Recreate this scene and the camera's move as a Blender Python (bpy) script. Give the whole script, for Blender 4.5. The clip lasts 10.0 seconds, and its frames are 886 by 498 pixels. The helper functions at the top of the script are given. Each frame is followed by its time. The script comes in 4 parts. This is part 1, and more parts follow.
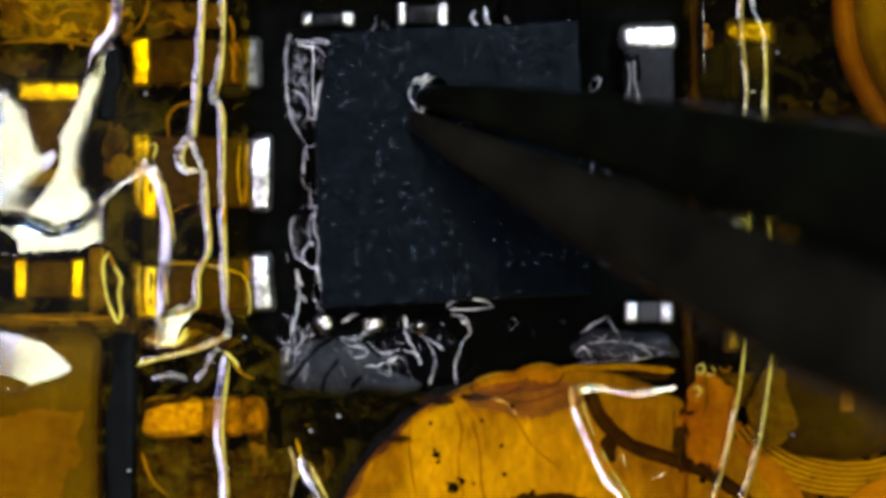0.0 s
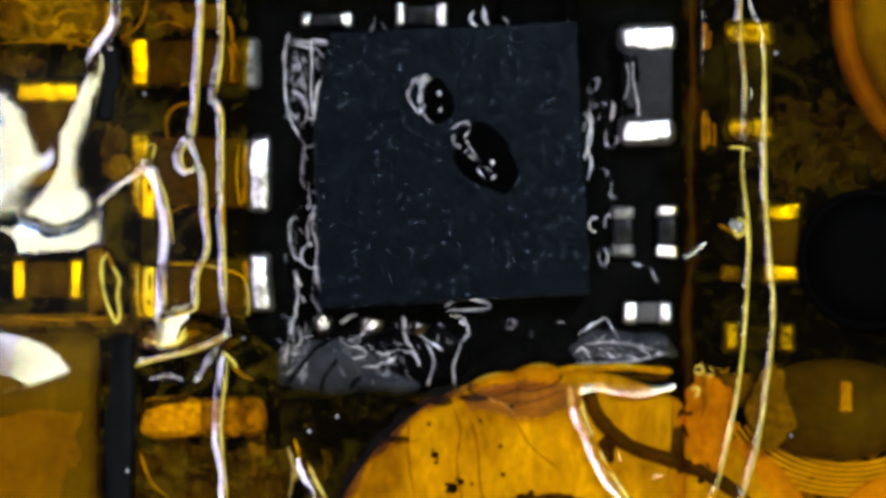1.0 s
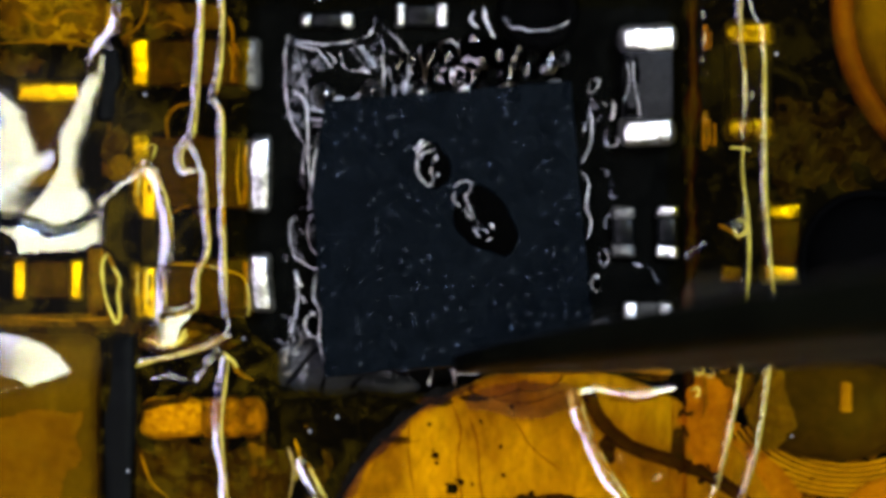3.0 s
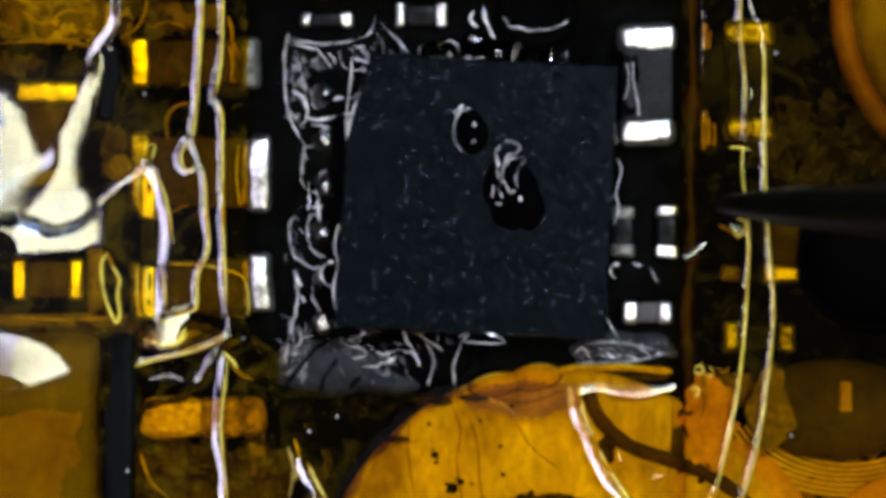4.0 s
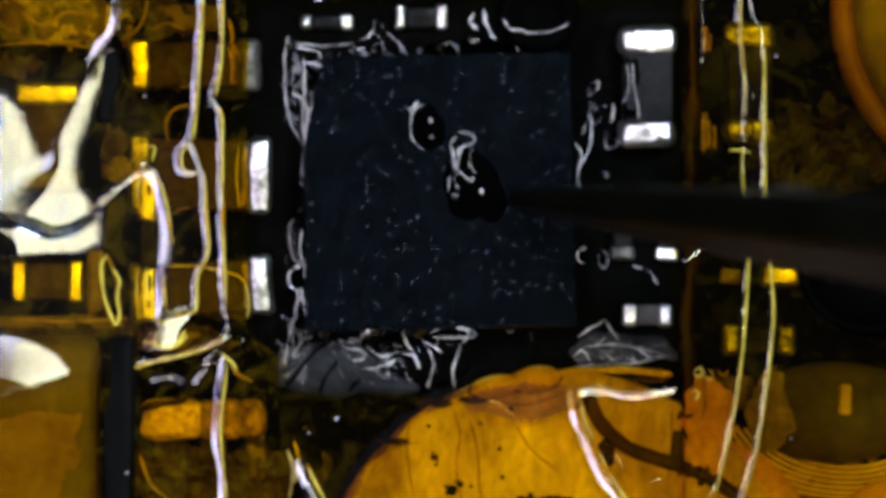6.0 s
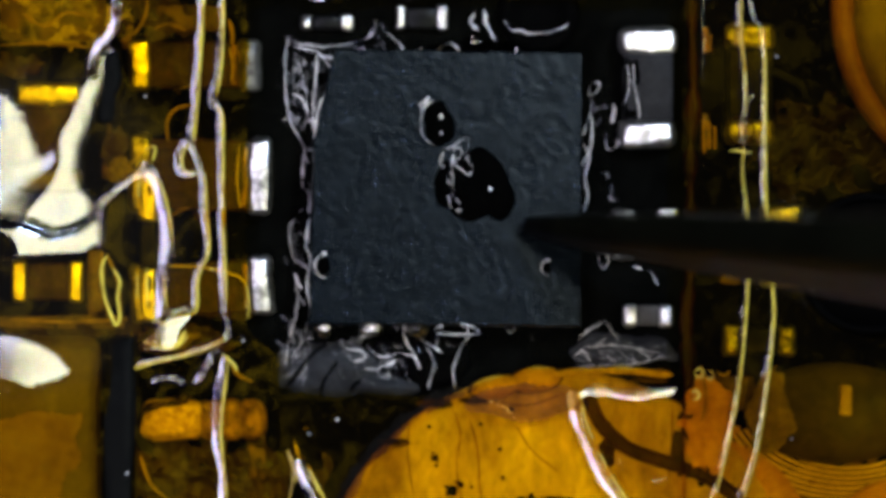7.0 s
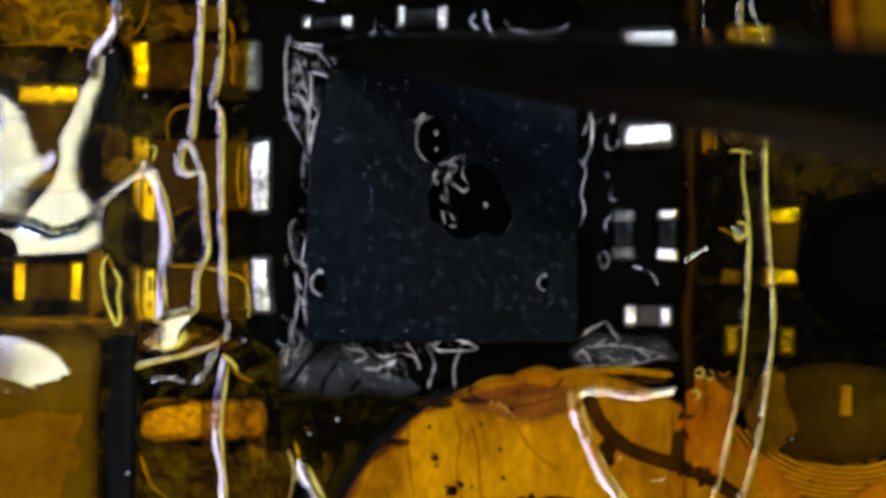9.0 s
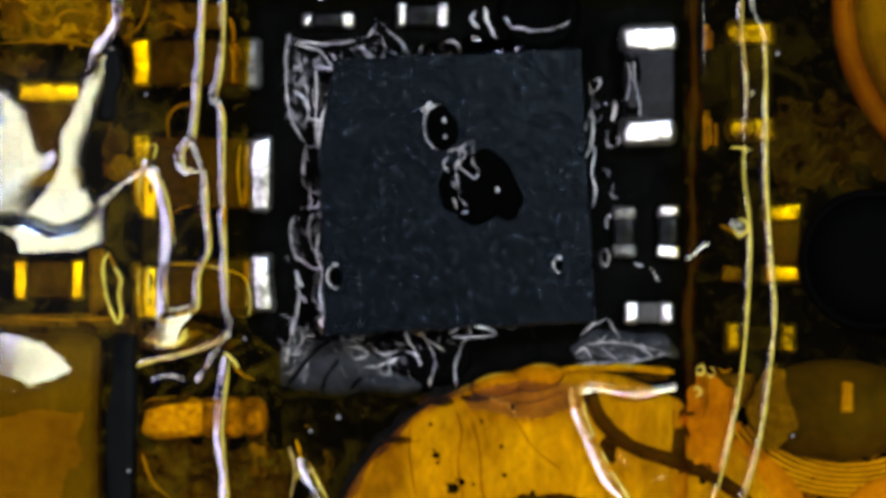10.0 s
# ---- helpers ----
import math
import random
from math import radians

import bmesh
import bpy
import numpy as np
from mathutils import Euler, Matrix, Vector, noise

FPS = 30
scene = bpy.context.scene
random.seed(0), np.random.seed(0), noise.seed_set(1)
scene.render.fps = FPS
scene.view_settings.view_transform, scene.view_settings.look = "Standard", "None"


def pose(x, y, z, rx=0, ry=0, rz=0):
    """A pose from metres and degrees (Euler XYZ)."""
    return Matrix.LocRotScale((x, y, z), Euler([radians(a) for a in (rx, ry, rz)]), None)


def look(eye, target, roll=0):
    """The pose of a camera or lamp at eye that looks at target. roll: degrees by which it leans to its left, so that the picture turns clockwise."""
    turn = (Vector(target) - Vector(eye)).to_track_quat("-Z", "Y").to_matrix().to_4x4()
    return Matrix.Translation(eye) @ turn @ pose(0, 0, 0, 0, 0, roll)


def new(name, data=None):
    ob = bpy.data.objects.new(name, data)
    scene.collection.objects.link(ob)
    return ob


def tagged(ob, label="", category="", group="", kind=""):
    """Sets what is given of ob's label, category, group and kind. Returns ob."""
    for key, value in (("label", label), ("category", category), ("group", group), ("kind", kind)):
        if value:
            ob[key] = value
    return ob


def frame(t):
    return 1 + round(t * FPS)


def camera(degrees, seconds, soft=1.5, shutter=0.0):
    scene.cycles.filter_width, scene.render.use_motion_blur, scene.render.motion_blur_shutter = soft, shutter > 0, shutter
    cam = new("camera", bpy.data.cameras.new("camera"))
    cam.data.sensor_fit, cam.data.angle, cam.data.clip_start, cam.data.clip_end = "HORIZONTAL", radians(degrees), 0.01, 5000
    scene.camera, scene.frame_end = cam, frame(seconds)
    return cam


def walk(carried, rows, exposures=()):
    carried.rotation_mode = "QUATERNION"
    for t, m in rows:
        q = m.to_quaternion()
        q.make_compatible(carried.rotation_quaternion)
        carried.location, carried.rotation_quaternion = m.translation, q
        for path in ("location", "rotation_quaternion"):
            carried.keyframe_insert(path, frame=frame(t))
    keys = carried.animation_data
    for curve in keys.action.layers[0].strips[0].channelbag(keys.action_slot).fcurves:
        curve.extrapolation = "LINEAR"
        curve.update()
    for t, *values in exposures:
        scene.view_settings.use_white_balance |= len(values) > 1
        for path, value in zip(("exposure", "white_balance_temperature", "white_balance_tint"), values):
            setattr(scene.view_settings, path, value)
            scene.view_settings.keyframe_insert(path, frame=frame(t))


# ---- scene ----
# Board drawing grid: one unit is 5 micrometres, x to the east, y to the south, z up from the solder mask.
S = 5e-6


def g(x, y, z=0.0):
    return Vector(((x - 784) * S, (441 - y) * S, z * S))


# ---- camera: a bench microscope looking straight down, nudged a little as the board is touched ----
cam = camera(4.487, 10.0, soft=4.5, shutter=0.5)
cam.data.dof.use_dof = True
cam.data.dof.focus_distance = 0.09975
cam.data.dof.aperture_fstop = 100.0


def scope(dx, dy):
    c = g(784 - dx, 441 - dy)
    return Matrix.Translation((c.x, c.y, 0.1)) @ pose(0, 0, 0, 0, 0, 0.02 * dy)


DRIFT = [(0.0, 2.5, -1.0), (0.5, 1.5, 1.5), (1.0, 0.0, 0.0), (1.5, -1.0, 0.0), (2.0, 0.0, -0.5), (2.5, 1.0, 1.0),
         (4.0, 0.0, 0.0), (4.5, 0.0, 4.0), (5.0, -1.5, 1.0), (5.5, -1.0, 2.5), (7.0, 0.5, 5.0), (7.5, 0.0, 4.5),
         (8.0, 0.5, 4.5), (8.5, 1.0, 4.5), (9.0, 1.0, 5.0), (9.5, 0.0, 2.5), (10.0, 2.5, 0.5)]
walk(cam, [(t, scope(dx, dy)) for t, dx, dy in DRIFT],
     exposures=((0.0, 0.18), (0.5, 0.1), (1.5, 0.1), (2.0, 0.12), (2.7, 0.14), (3.8, -0.1), (9.2, -0.18), (9.5, 0.0), (10.0, -0.1)))

# ---- light: the microscope's ring lamp, a small bench lamp to the north-east, a dark workshop ----
world = bpy.data.worlds.new("workshop")
scene.world = world
world.use_nodes = True
world.node_tree.nodes["Background"].inputs[0].default_value = (0.75, 0.85, 1.0, 1)
world.node_tree.nodes["Background"].inputs[1].default_value = 0.008
RING = 21.0
KEY = 0.108

lamp = new("bench_lamp", bpy.data.lights.new("bench_lamp", "AREA"))
lamp.data.shape, lamp.data.size, lamp.data.energy = "DISK", 0.012, KEY
lamp.data.color = (0.56, 0.72, 1.0)
lamp.matrix_world = look((0.038, 0.042, 0.1), (0, 0, 0))


# ---- materials ----
def mat(name, color=(0.5, 0.5, 0.5), rough=0.5, metal=0.0, var=0.0, scale=0.02, bump=0.0, bscale=0.1, spec=0.5, coat=0.0,
        color2=None, rvar=0.0, fleck=0.0, tint=(1.0, 1.0, 1.0), mottle=0.3, stretch=(1.0, 1.0, 1.0)):
    """Principled surface with two scales of noise, in grid units."""
    m = bpy.data.materials.new(name)
    m.use_nodes = True
    nt = m.node_tree
    n, l = nt.nodes, nt.links
    p = n["Principled BSDF"]
    p.inputs["Roughness"].default_value = rough
    p.inputs["Metallic"].default_value = metal
    p.inputs["Specular IOR Level"].default_value = spec
    p.inputs["Specular Tint"].default_value = (*tint, 1)
    p.inputs["Coat Weight"].default_value = coat
    p.inputs["Coat Roughness"].default_value = 0.06
    tc = n.new("ShaderNodeTexCoord")
    vm = n.new("ShaderNodeVectorMath")
    vm.operation = "SCALE"
    vm.inputs["Scale"].default_value = 1 / S
    along = n.new("ShaderNodeVectorMath")
    along.operation = "MULTIPLY"
    along.inputs[1].default_value = stretch
    l.new(tc.outputs["Object"], along.inputs[0])
    l.new(along.outputs[0], vm.inputs[0])
    big = n.new("ShaderNodeTexNoise")
    big.inputs["Scale"].default_value = scale
    big.inputs["Detail"].default_value = 5
    big.inputs["Roughness"].default_value = 0.65
    l.new(vm.outputs[0], big.inputs["Vector"])
    ramp = n.new("ShaderNodeValToRGB")
    c2 = color2 or tuple(c * (1 - var) for c in color)
    ramp.color_ramp.elements[0].position, ramp.color_ramp.elements[1].position = 0.35, 0.65
    ramp.color_ramp.elements[0].color = (*c2, 1)
    ramp.color_ramp.elements[1].color = (*(color if color2 else (min(1, c * (1 + var)) for c in color)), 1)
    l.new(big.outputs["Fac"], ramp.inputs[0])
    grain = n.new("ShaderNodeTexNoise")
    grain.inputs["Scale"].default_value = scale * 7.0
    grain.inputs["Detail"].default_value = 4
    grain.inputs["Roughness"].default_value = 0.7
    l.new(vm.outputs[0], grain.inputs["Vector"])
    shade = n.new("ShaderNodeMapRange")
    shade.inputs["From Min"].default_value, shade.inputs["From Max"].default_value = 0.3, 0.7
    shade.inputs["To Min"].default_value, shade.inputs["To Max"].default_value = 1 - mottle, 1 + 0.4 * mottle
    l.new(grain.outputs["Fac"], shade.inputs["Value"])
    times = n.new("ShaderNodeVectorMath")
    times.operation = "SCALE"
    l.new(ramp.outputs[0], times.inputs[0])
    l.new(shade.outputs[0], times.inputs["Scale"])
    l.new(times.outputs[0], p.inputs["Base Color"])
    if rvar:
        mr = n.new("ShaderNodeMapRange")
        mr.inputs["To Min"].default_value, mr.inputs["To Max"].default_value = max(0.02, rough - rvar), min(1, rough + rvar)
        l.new(big.outputs["Fac"], mr.inputs["Value"])
        l.new(mr.outputs[0], p.inputs["Roughness"])
    if bump:
        fine = n.new("ShaderNodeTexNoise")
        fine.inputs["Scale"].default_value = bscale
        fine.inputs["Detail"].default_value = 3
        l.new(vm.outputs[0], fine.inputs["Vector"])
        b = n.new("ShaderNodeBump")
        b.inputs["Strength"].default_value = 1.0
        b.inputs["Distance"].default_value = bump * S
        l.new(fine.outputs["Fac"], b.inputs["Height"])
        l.new(b.outputs[0], p.inputs["Normal"])
        if fleck:
            # sparse sharp flecks on top of the grain
            grit = n.new("ShaderNodeTexVoronoi")
            grit.inputs["Scale"].default_value = 0.082
            l.new(vm.outputs[0], grit.inputs["Vector"])
            dome = n.new("ShaderNodeMapRange")
            dome.interpolation_type = "SMOOTHSTEP"
            dome.inputs["From Min"].default_value, dome.inputs["From Max"].default_value = 0.0, 0.24
            dome.inputs["To Min"].default_value, dome.inputs["To Max"].default_value = 1.0, 0.0
            l.new(grit.outputs["Distance"], dome.inputs["Value"])
            tone = n.new("ShaderNodeSeparateColor")
            l.new(grit.outputs["Color"], tone.inputs[0])
            rare = n.new("ShaderNodeMapRange")
            rare.inputs["From Min"].default_value, rare.inputs["From Max"].default_value = 0.3, 1.0
            l.new(tone.outputs[0], rare.inputs["Value"])
            both = n.new("ShaderNodeMath")
            both.operation = "MULTIPLY"
            l.new(dome.outputs[0], both.inputs[0])
            l.new(rare.outputs[0], both.inputs[1])
            b2 = n.new("ShaderNodeBump")
            b2.inputs["Distance"].default_value = fleck * S
            l.new(both.outputs[0], b2.inputs["Height"])
            l.new(b.outputs[0], b2.inputs["Normal"])
            l.new(b2.outputs[0], p.inputs["Normal"])
            shine = n.new("ShaderNodeMapRange")
            shine.inputs["To Min"].default_value, shine.inputs["To Max"].default_value = spec * 0.98, spec * 1.35
            l.new(both.outputs[0], shine.inputs["Value"])
            l.new(shine.outputs[0], p.inputs["Specular IOR Level"])
    return m


def film_mat(name, tint, tint2, rough=0.05, ior=1.6, scale=0.006, bump=0.0, bscale=0.05, haze=0.0, scuff=None):
    """A thin clear film: it tints what lies beneath and mirrors by Fresnel."""
    m = bpy.data.materials.new(name)
    m.use_nodes = True
    n, l = m.node_tree.nodes, m.node_tree.links
    n.remove(n["Principled BSDF"])
    tc = n.new("ShaderNodeTexCoord")
    vm = n.new("ShaderNodeVectorMath")
    vm.operation = "SCALE"
    vm.inputs["Scale"].default_value = 1 / S
    l.new(tc.outputs["Object"], vm.inputs[0])
    big = n.new("ShaderNodeTexNoise")
    big.inputs["Scale"].default_value = scale
    big.inputs["Detail"].default_value = 4
    l.new(vm.outputs[0], big.inputs["Vector"])
    ramp = n.new("ShaderNodeValToRGB")
    ramp.color_ramp.elements[0].position, ramp.color_ramp.elements[1].position = 0.35, 0.65
    ramp.color_ramp.elements[0].color, ramp.color_ramp.elements[1].color = (*tint, 1), (*tint2, 1)
    l.new(big.outputs["Fac"], ramp.inputs[0])
    clear = n.new("ShaderNodeBsdfTransparent")
    l.new(ramp.outputs[0], clear.inputs[0])
    gloss = n.new("ShaderNodeBsdfGlossy")
    gloss.inputs["Roughness"].default_value = rough
    if scuff:
        # rubbed duller round one place: (x, y, radius, roughness), from the film's middle
        away = n.new("ShaderNodeVectorMath")
        away.operation = "DISTANCE"
        away.inputs[1].default_value = (scuff[0], scuff[1], 70)
        l.new(vm.outputs[0], away.inputs[0])
        dull_by = n.new("ShaderNodeMapRange")
        dull_by.interpolation_type = "SMOOTHSTEP"
        dull_by.inputs["From Min"].default_value, dull_by.inputs["From Max"].default_value = scuff[2] * 0.8, scuff[2]
        dull_by.inputs["To Min"].default_value, dull_by.inputs["To Max"].default_value = scuff[3], rough
        l.new(away.outputs["Value"], dull_by.inputs["Value"])
        l.new(dull_by.outputs[0], gloss.inputs["Roughness"])
    fres = n.new("ShaderNodeFresnel")
    fres.inputs["IOR"].default_value = ior
    if bump:
        fine = n.new("ShaderNodeTexNoise")
        fine.inputs["Scale"].default_value = bscale
        fine.inputs["Detail"].default_value = 2
        l.new(vm.outputs[0], fine.inputs["Vector"])
        b = n.new("ShaderNodeBump")
        b.inputs["Distance"].default_value = bump * S
        l.new(fine.outputs["Fac"], b.inputs["Height"])
        l.new(b.outputs[0], gloss.inputs["Normal"])
    under = clear
    if haze:
        # cloudy adhesive in patches
        cloud = n.new("ShaderNodeTexNoise")
        cloud.inputs["Scale"].default_value = 0.011
        cloud.inputs["Detail"].default_value = 6
        cloud.inputs["Roughness"].default_value = 0.62
        cloud.inputs["Distortion"].default_value = 0.8
        l.new(vm.outputs[0], cloud.inputs["Vector"])
        span = n.new("ShaderNodeMapRange")
        span.inputs["From Min"].default_value, span.inputs["From Max"].default_value = 0.52, 0.78
        span.inputs["To Max"].default_value = haze
        l.new(cloud.outputs["Fac"], span.inputs["Value"])
        dirt = n.new("ShaderNodeTexNoise")
        dirt.inputs["Scale"].default_value = 0.045
        dirt.inputs["Detail"].default_value = 5
        dirt.inputs["Roughness"].default_value = 0.7
        dirt.inputs["Distortion"].default_value = 1.5
        l.new(vm.outputs[0], dirt.inputs["Vector"])
        specks = n.new("ShaderNodeMapRange")
        specks.inputs["From Min"].default_value, specks.inputs["From Max"].default_value = 0.56, 0.74
        specks.inputs["To Max"].default_value = haze * 0.6
        l.new(dirt.outputs["Fac"], specks.inputs["Value"])
        soil = n.new("ShaderNodeMath")
        soil.operation = "ADD"
        l.new(span.outputs[0], soil.inputs[0])
        l.new(specks.outputs[0], soil.inputs[1])
        dull = n.new("ShaderNodeBsdfDiffuse")
        dull.inputs[0].default_value = (0.66, 0.42, 0.012, 1)
        under = n.new("ShaderNodeMixShader")
        l.new(soil.outputs[0], under.inputs[0])
        l.new(clear.outputs[0], under.inputs[1])
        l.new(dull.outputs[0], under.inputs[2])
    mix = n.new("ShaderNodeMixShader")
    l.new(fres.outputs[0], mix.inputs[0])
    l.new(under.outputs[0], mix.inputs[1])
    l.new(gloss.outputs[0], mix.inputs[2])
    l.new(mix.outputs[0], n["Material Output"].inputs[0])
    return m


def glow_mat(name, color, strength):
    m = bpy.data.materials.new(name)
    m.use_nodes = True
    p = m.node_tree.nodes["Principled BSDF"]
    p.inputs["Emission Color"].default_value = (*color, 1)
    p.inputs["Emission Strength"].default_value = strength
    return m


M_MASK = mat("solder_mask", (0.0018, 0.0019, 0.0016), 0.08, var=0.5, scale=0.01, bump=0.2, bscale=0.03, spec=0.12)
M_MAT = mat("bench_mat", (0.03, 0.035, 0.04), 0.7, var=0.2, scale=0.001)
M_SOLDER = mat("solder", (0.82, 0.82, 0.82), 0.34, 1.0, scale=0.04, bump=5.0, bscale=0.05, color2=(0.46, 0.46, 0.43), mottle=0.3)
M_SOLDER_DULL = mat("dull_solder", (0.33, 0.33, 0.33), 0.45, 0.5, var=0.15, scale=0.05, bump=4.0, bscale=0.04)
# Dark mottling imitates solder ends tilted partly away from the light.
M_SOLDER_MOTTLED = mat("mottled_solder", (0.80, 0.80, 0.80), 0.32, 1.0, scale=0.022, bump=4.0, bscale=0.04, color2=(0.16, 0.16, 0.15), mottle=0.5)
M_SOLDER_PATCHY = mat("patchy_solder", (0.62, 0.60, 0.58), 0.4, 0.8, scale=0.030, bump=4.0, bscale=0.04, color2=(0.03, 0.028, 0.026), mottle=0.5)
M_SLATE = mat("slate_tone", (0.0016, 0.0019, 0.0019), 0.6, var=0.45, scale=0.012, bump=1.0, bscale=0.04, spec=0.04)
M_BEAD = mat("brown_adhesive", (0.055, 0.026, 0.003), 0.4, scale=0.02, bump=3.0, bscale=0.03, spec=0.1, color2=(0.016, 0.007, 0.001))
M_LACQUER_CRACK = mat("lacquer_crack", (0.16, 0.075, 0.006), 0.5, var=0.4, scale=0.03, spec=0.1)
M_SOLDER_DARK = mat("dark_solder", (0.20, 0.20, 0.18), 0.45, 0.6, scale=0.025, bump=4.0, bscale=0.04, color2=(0.03, 0.03, 0.028), mottle=0.4)
M_CERAMIC = mat("capacitor_ceramic", (0.06, 0.058, 0.055), 0.6, var=0.3, scale=0.03, bump=1.0, bscale=0.1, spec=0.1)
M_BROWN = mat("brown_ceramic", (0.055, 0.027, 0.004), 0.5, scale=0.018, bump=3.0, bscale=0.025, spec=0.2, color2=(0.008, 0.0035, 0.0008), mottle=0.6)
M_BALL = mat("solder_ball", (0.55, 0.55, 0.54), 0.2, 1.0, scale=0.05, bump=5.0, bscale=0.05, color2=(0.12, 0.12, 0.11), mottle=0.4)
M_DIE = mat("chip_silicon", (0.0008, 0.0016, 0.0023), 0.17, var=0.35, scale=0.03, bump=0.55, bscale=0.075, spec=0.225, rvar=0.04, fleck=0.85, tint=(0.52, 0.67, 1.0))
M_EDGE = mat("chip_side", (0.004, 0.0045, 0.005), 0.3, var=0.3, scale=0.05, spec=0.05)
M_FLUX = film_mat("flux", (0.20, 0.17, 0.12), (0.35, 0.31, 0.24), 0.035, 1.65, 0.02)
M_FLUX_DARK = mat("burnt_flux", (0.0004, 0.0004, 0.0004), 0.45, var=0.2, scale=0.05, spec=0.002)
M_BURNT = mat("burnt_glossy_flux", (0.0005, 0.0005, 0.0006), 0.3, var=0.2, scale=0.05, spec=0.004, bump=0.5, bscale=0.04)
M_RESIN = mat("cloudy_resin", (0.0125, 0.0142, 0.0178), 0.5, scale=0.03, bump=2.6, bscale=0.11, spec=0.10, color2=(0.0056, 0.0062, 0.008), mottle=0.55)
M_TAPE = film_mat("amber_tape", (0.79, 0.565, 0.005), (0.95, 0.735, 0.006), 0.065, 1.78, 0.006, haze=0.035)
M_TAPE_WEST = film_mat("scuffed_amber_tape", (0.78, 0.56, 0.005), (0.94, 0.725, 0.006), 0.065, 1.78, 0.006, haze=0.09, scuff=(147.5, 50.0, 330.0, 0.115))
M_COPPER = mat("orange_copper", (0.65, 0.50, 0.022), 0.45, 0.0, scale=0.0085, bump=3.0, bscale=0.018, color2=(0.29, 0.182, 0.008), spec=0.3, mottle=0.4, stretch=(1.0, 0.5, 1.0))
M_COPPER_DIM = mat("dark_orange_copper", (0.66, 0.39, 0.03), 0.5, 0.0, scale=0.009, bump=2.5, bscale=0.02, color2=(0.40, 0.205, 0.014), spec=0.2)
M_BOSS = mat("brown_boss", (0.22, 0.095, 0.008), 0.5, 0.0, scale=0.008, bump=2.0, bscale=0.02, color2=(0.13, 0.055, 0.005), spec=0.2)
M_FLAP = film_mat("brown_film", (0.60, 0.50, 0.24), (0.82, 0.72, 0.36), 0.5, 1.12, 0.02)
M_BURNT_FILM = film_mat("burnt_brown_film", (0.34, 0.25, 0.10), (0.72, 0.58, 0.25), 0.5, 1.1, 0.02)
M_BOSS_DISC = mat("olive_boss", (0.15, 0.11, 0.015), 0.45, 0.1, scale=0.010, bump=2.0, bscale=0.02, color2=(0.09, 0.06, 0.009), spec=0.2, mottle=0.3)
M_TRACE = mat("dim_copper", (0.16, 0.10, 0.02), 0.5, 0.0, scale=0.03, bump=3.0, bscale=0.03, color2=(0.03, 0.016, 0.003))
M_OLIVE = mat("olive_shield", (0.062, 0.050, 0.007), 0.55, 0.1, scale=0.010, bump=2.0, bscale=0.02, color2=(0.026, 0.021, 0.004), spec=0.12, mottle=0.25)
M_CAN = mat("brown_shield", (0.095, 0.075, 0.022), 0.45, 0.1, scale=0.009, bump=2.0, bscale=0.02, color2=(0.055, 0.041, 0.010), spec=0.2, mottle=0.3)
M_GOLD = mat("golden_adhesive", (0.19, 0.125, 0.010), 0.4, scale=0.010, bump=2.0, bscale=0.03, spec=0.15, color2=(0.13, 0.078, 0.006), mottle=0.2)
M_GOLD_PALE = mat("pale_golden_adhesive", (0.21, 0.165, 0.010), 0.4, scale=0.02, bump=2.0, bscale=0.03, spec=0.15, color2=(0.10, 0.078, 0.005), mottle=0.35)
M_TONGUE = mat("amber_adhesive", (0.50, 0.315, 0.02), 0.35, var=0.3, scale=0.02, spec=0.15)
M_THREAD = mat("amber_glint_tone", (0.40, 0.27, 0.03), 0.35, scale=0.02, spec=0.3, color2=(0.10, 0.06, 0.006))
M_CREASE = mat("yellow_fringe_adhesive", (0.85, 0.72, 0.06), 0.4, scale=0.03, spec=0.3, color2=(0.45, 0.34, 0.03))
M_NUGGET = mat("crusty_solder", (1.0, 0.74, 0.12), 0.4, 0.0, scale=0.075, bump=9.0, bscale=0.075, color2=(0.42, 0.22, 0.016), mottle=0.6)
M_ADHESIVE = mat("mottled_adhesive", (0.46, 0.37, 0.02), 0.4, scale=0.016, bump=2.5, bscale=0.03, spec=0.15, color2=(0.012, 0.007, 0.001))
M_ADHESIVE_DARK = mat("dark_adhesive", (0.042, 0.025, 0.002), 0.4, scale=0.012, bump=2.5, bscale=0.03, spec=0.15, color2=(0.010, 0.0052, 0.0006))
M_HAZE = mat("brown_haze", (0.0105, 0.0058, 0.0004), 0.45, scale=0.006, bump=1.5, bscale=0.02, spec=0.1, color2=(0.005, 0.0028, 0.0003), mottle=0.2)
M_WIRE = mat("coil_wire", (0.62, 0.48, 0.07), 0.4, 0.0, var=0.25, scale=0.02)
M_SOOT = mat("brown_soot", (0.05, 0.024, 0.003), 0.4, scale=0.03, bump=2.0, bscale=0.03, spec=0.15, color2=(0.004, 0.002, 0.0005))
M_AMBER = mat("amber_crust", (0.46, 0.27, 0.02), 0.4, scale=0.035, bump=9.0, bscale=0.05, spec=0.3, color2=(0.06, 0.028, 0.002), mottle=0.5)
M_BLACK = mat("black_rubber", (0.0008, 0.0008, 0.0008), 0.7, var=0.2, scale=0.02, spec=0.01)
M_STEEL = mat("blackened_steel", (0.0030, 0.0034, 0.0020), 0.45, 0.0, var=0.4, scale=0.008, bump=1.5, bscale=0.03, spec=0.025)
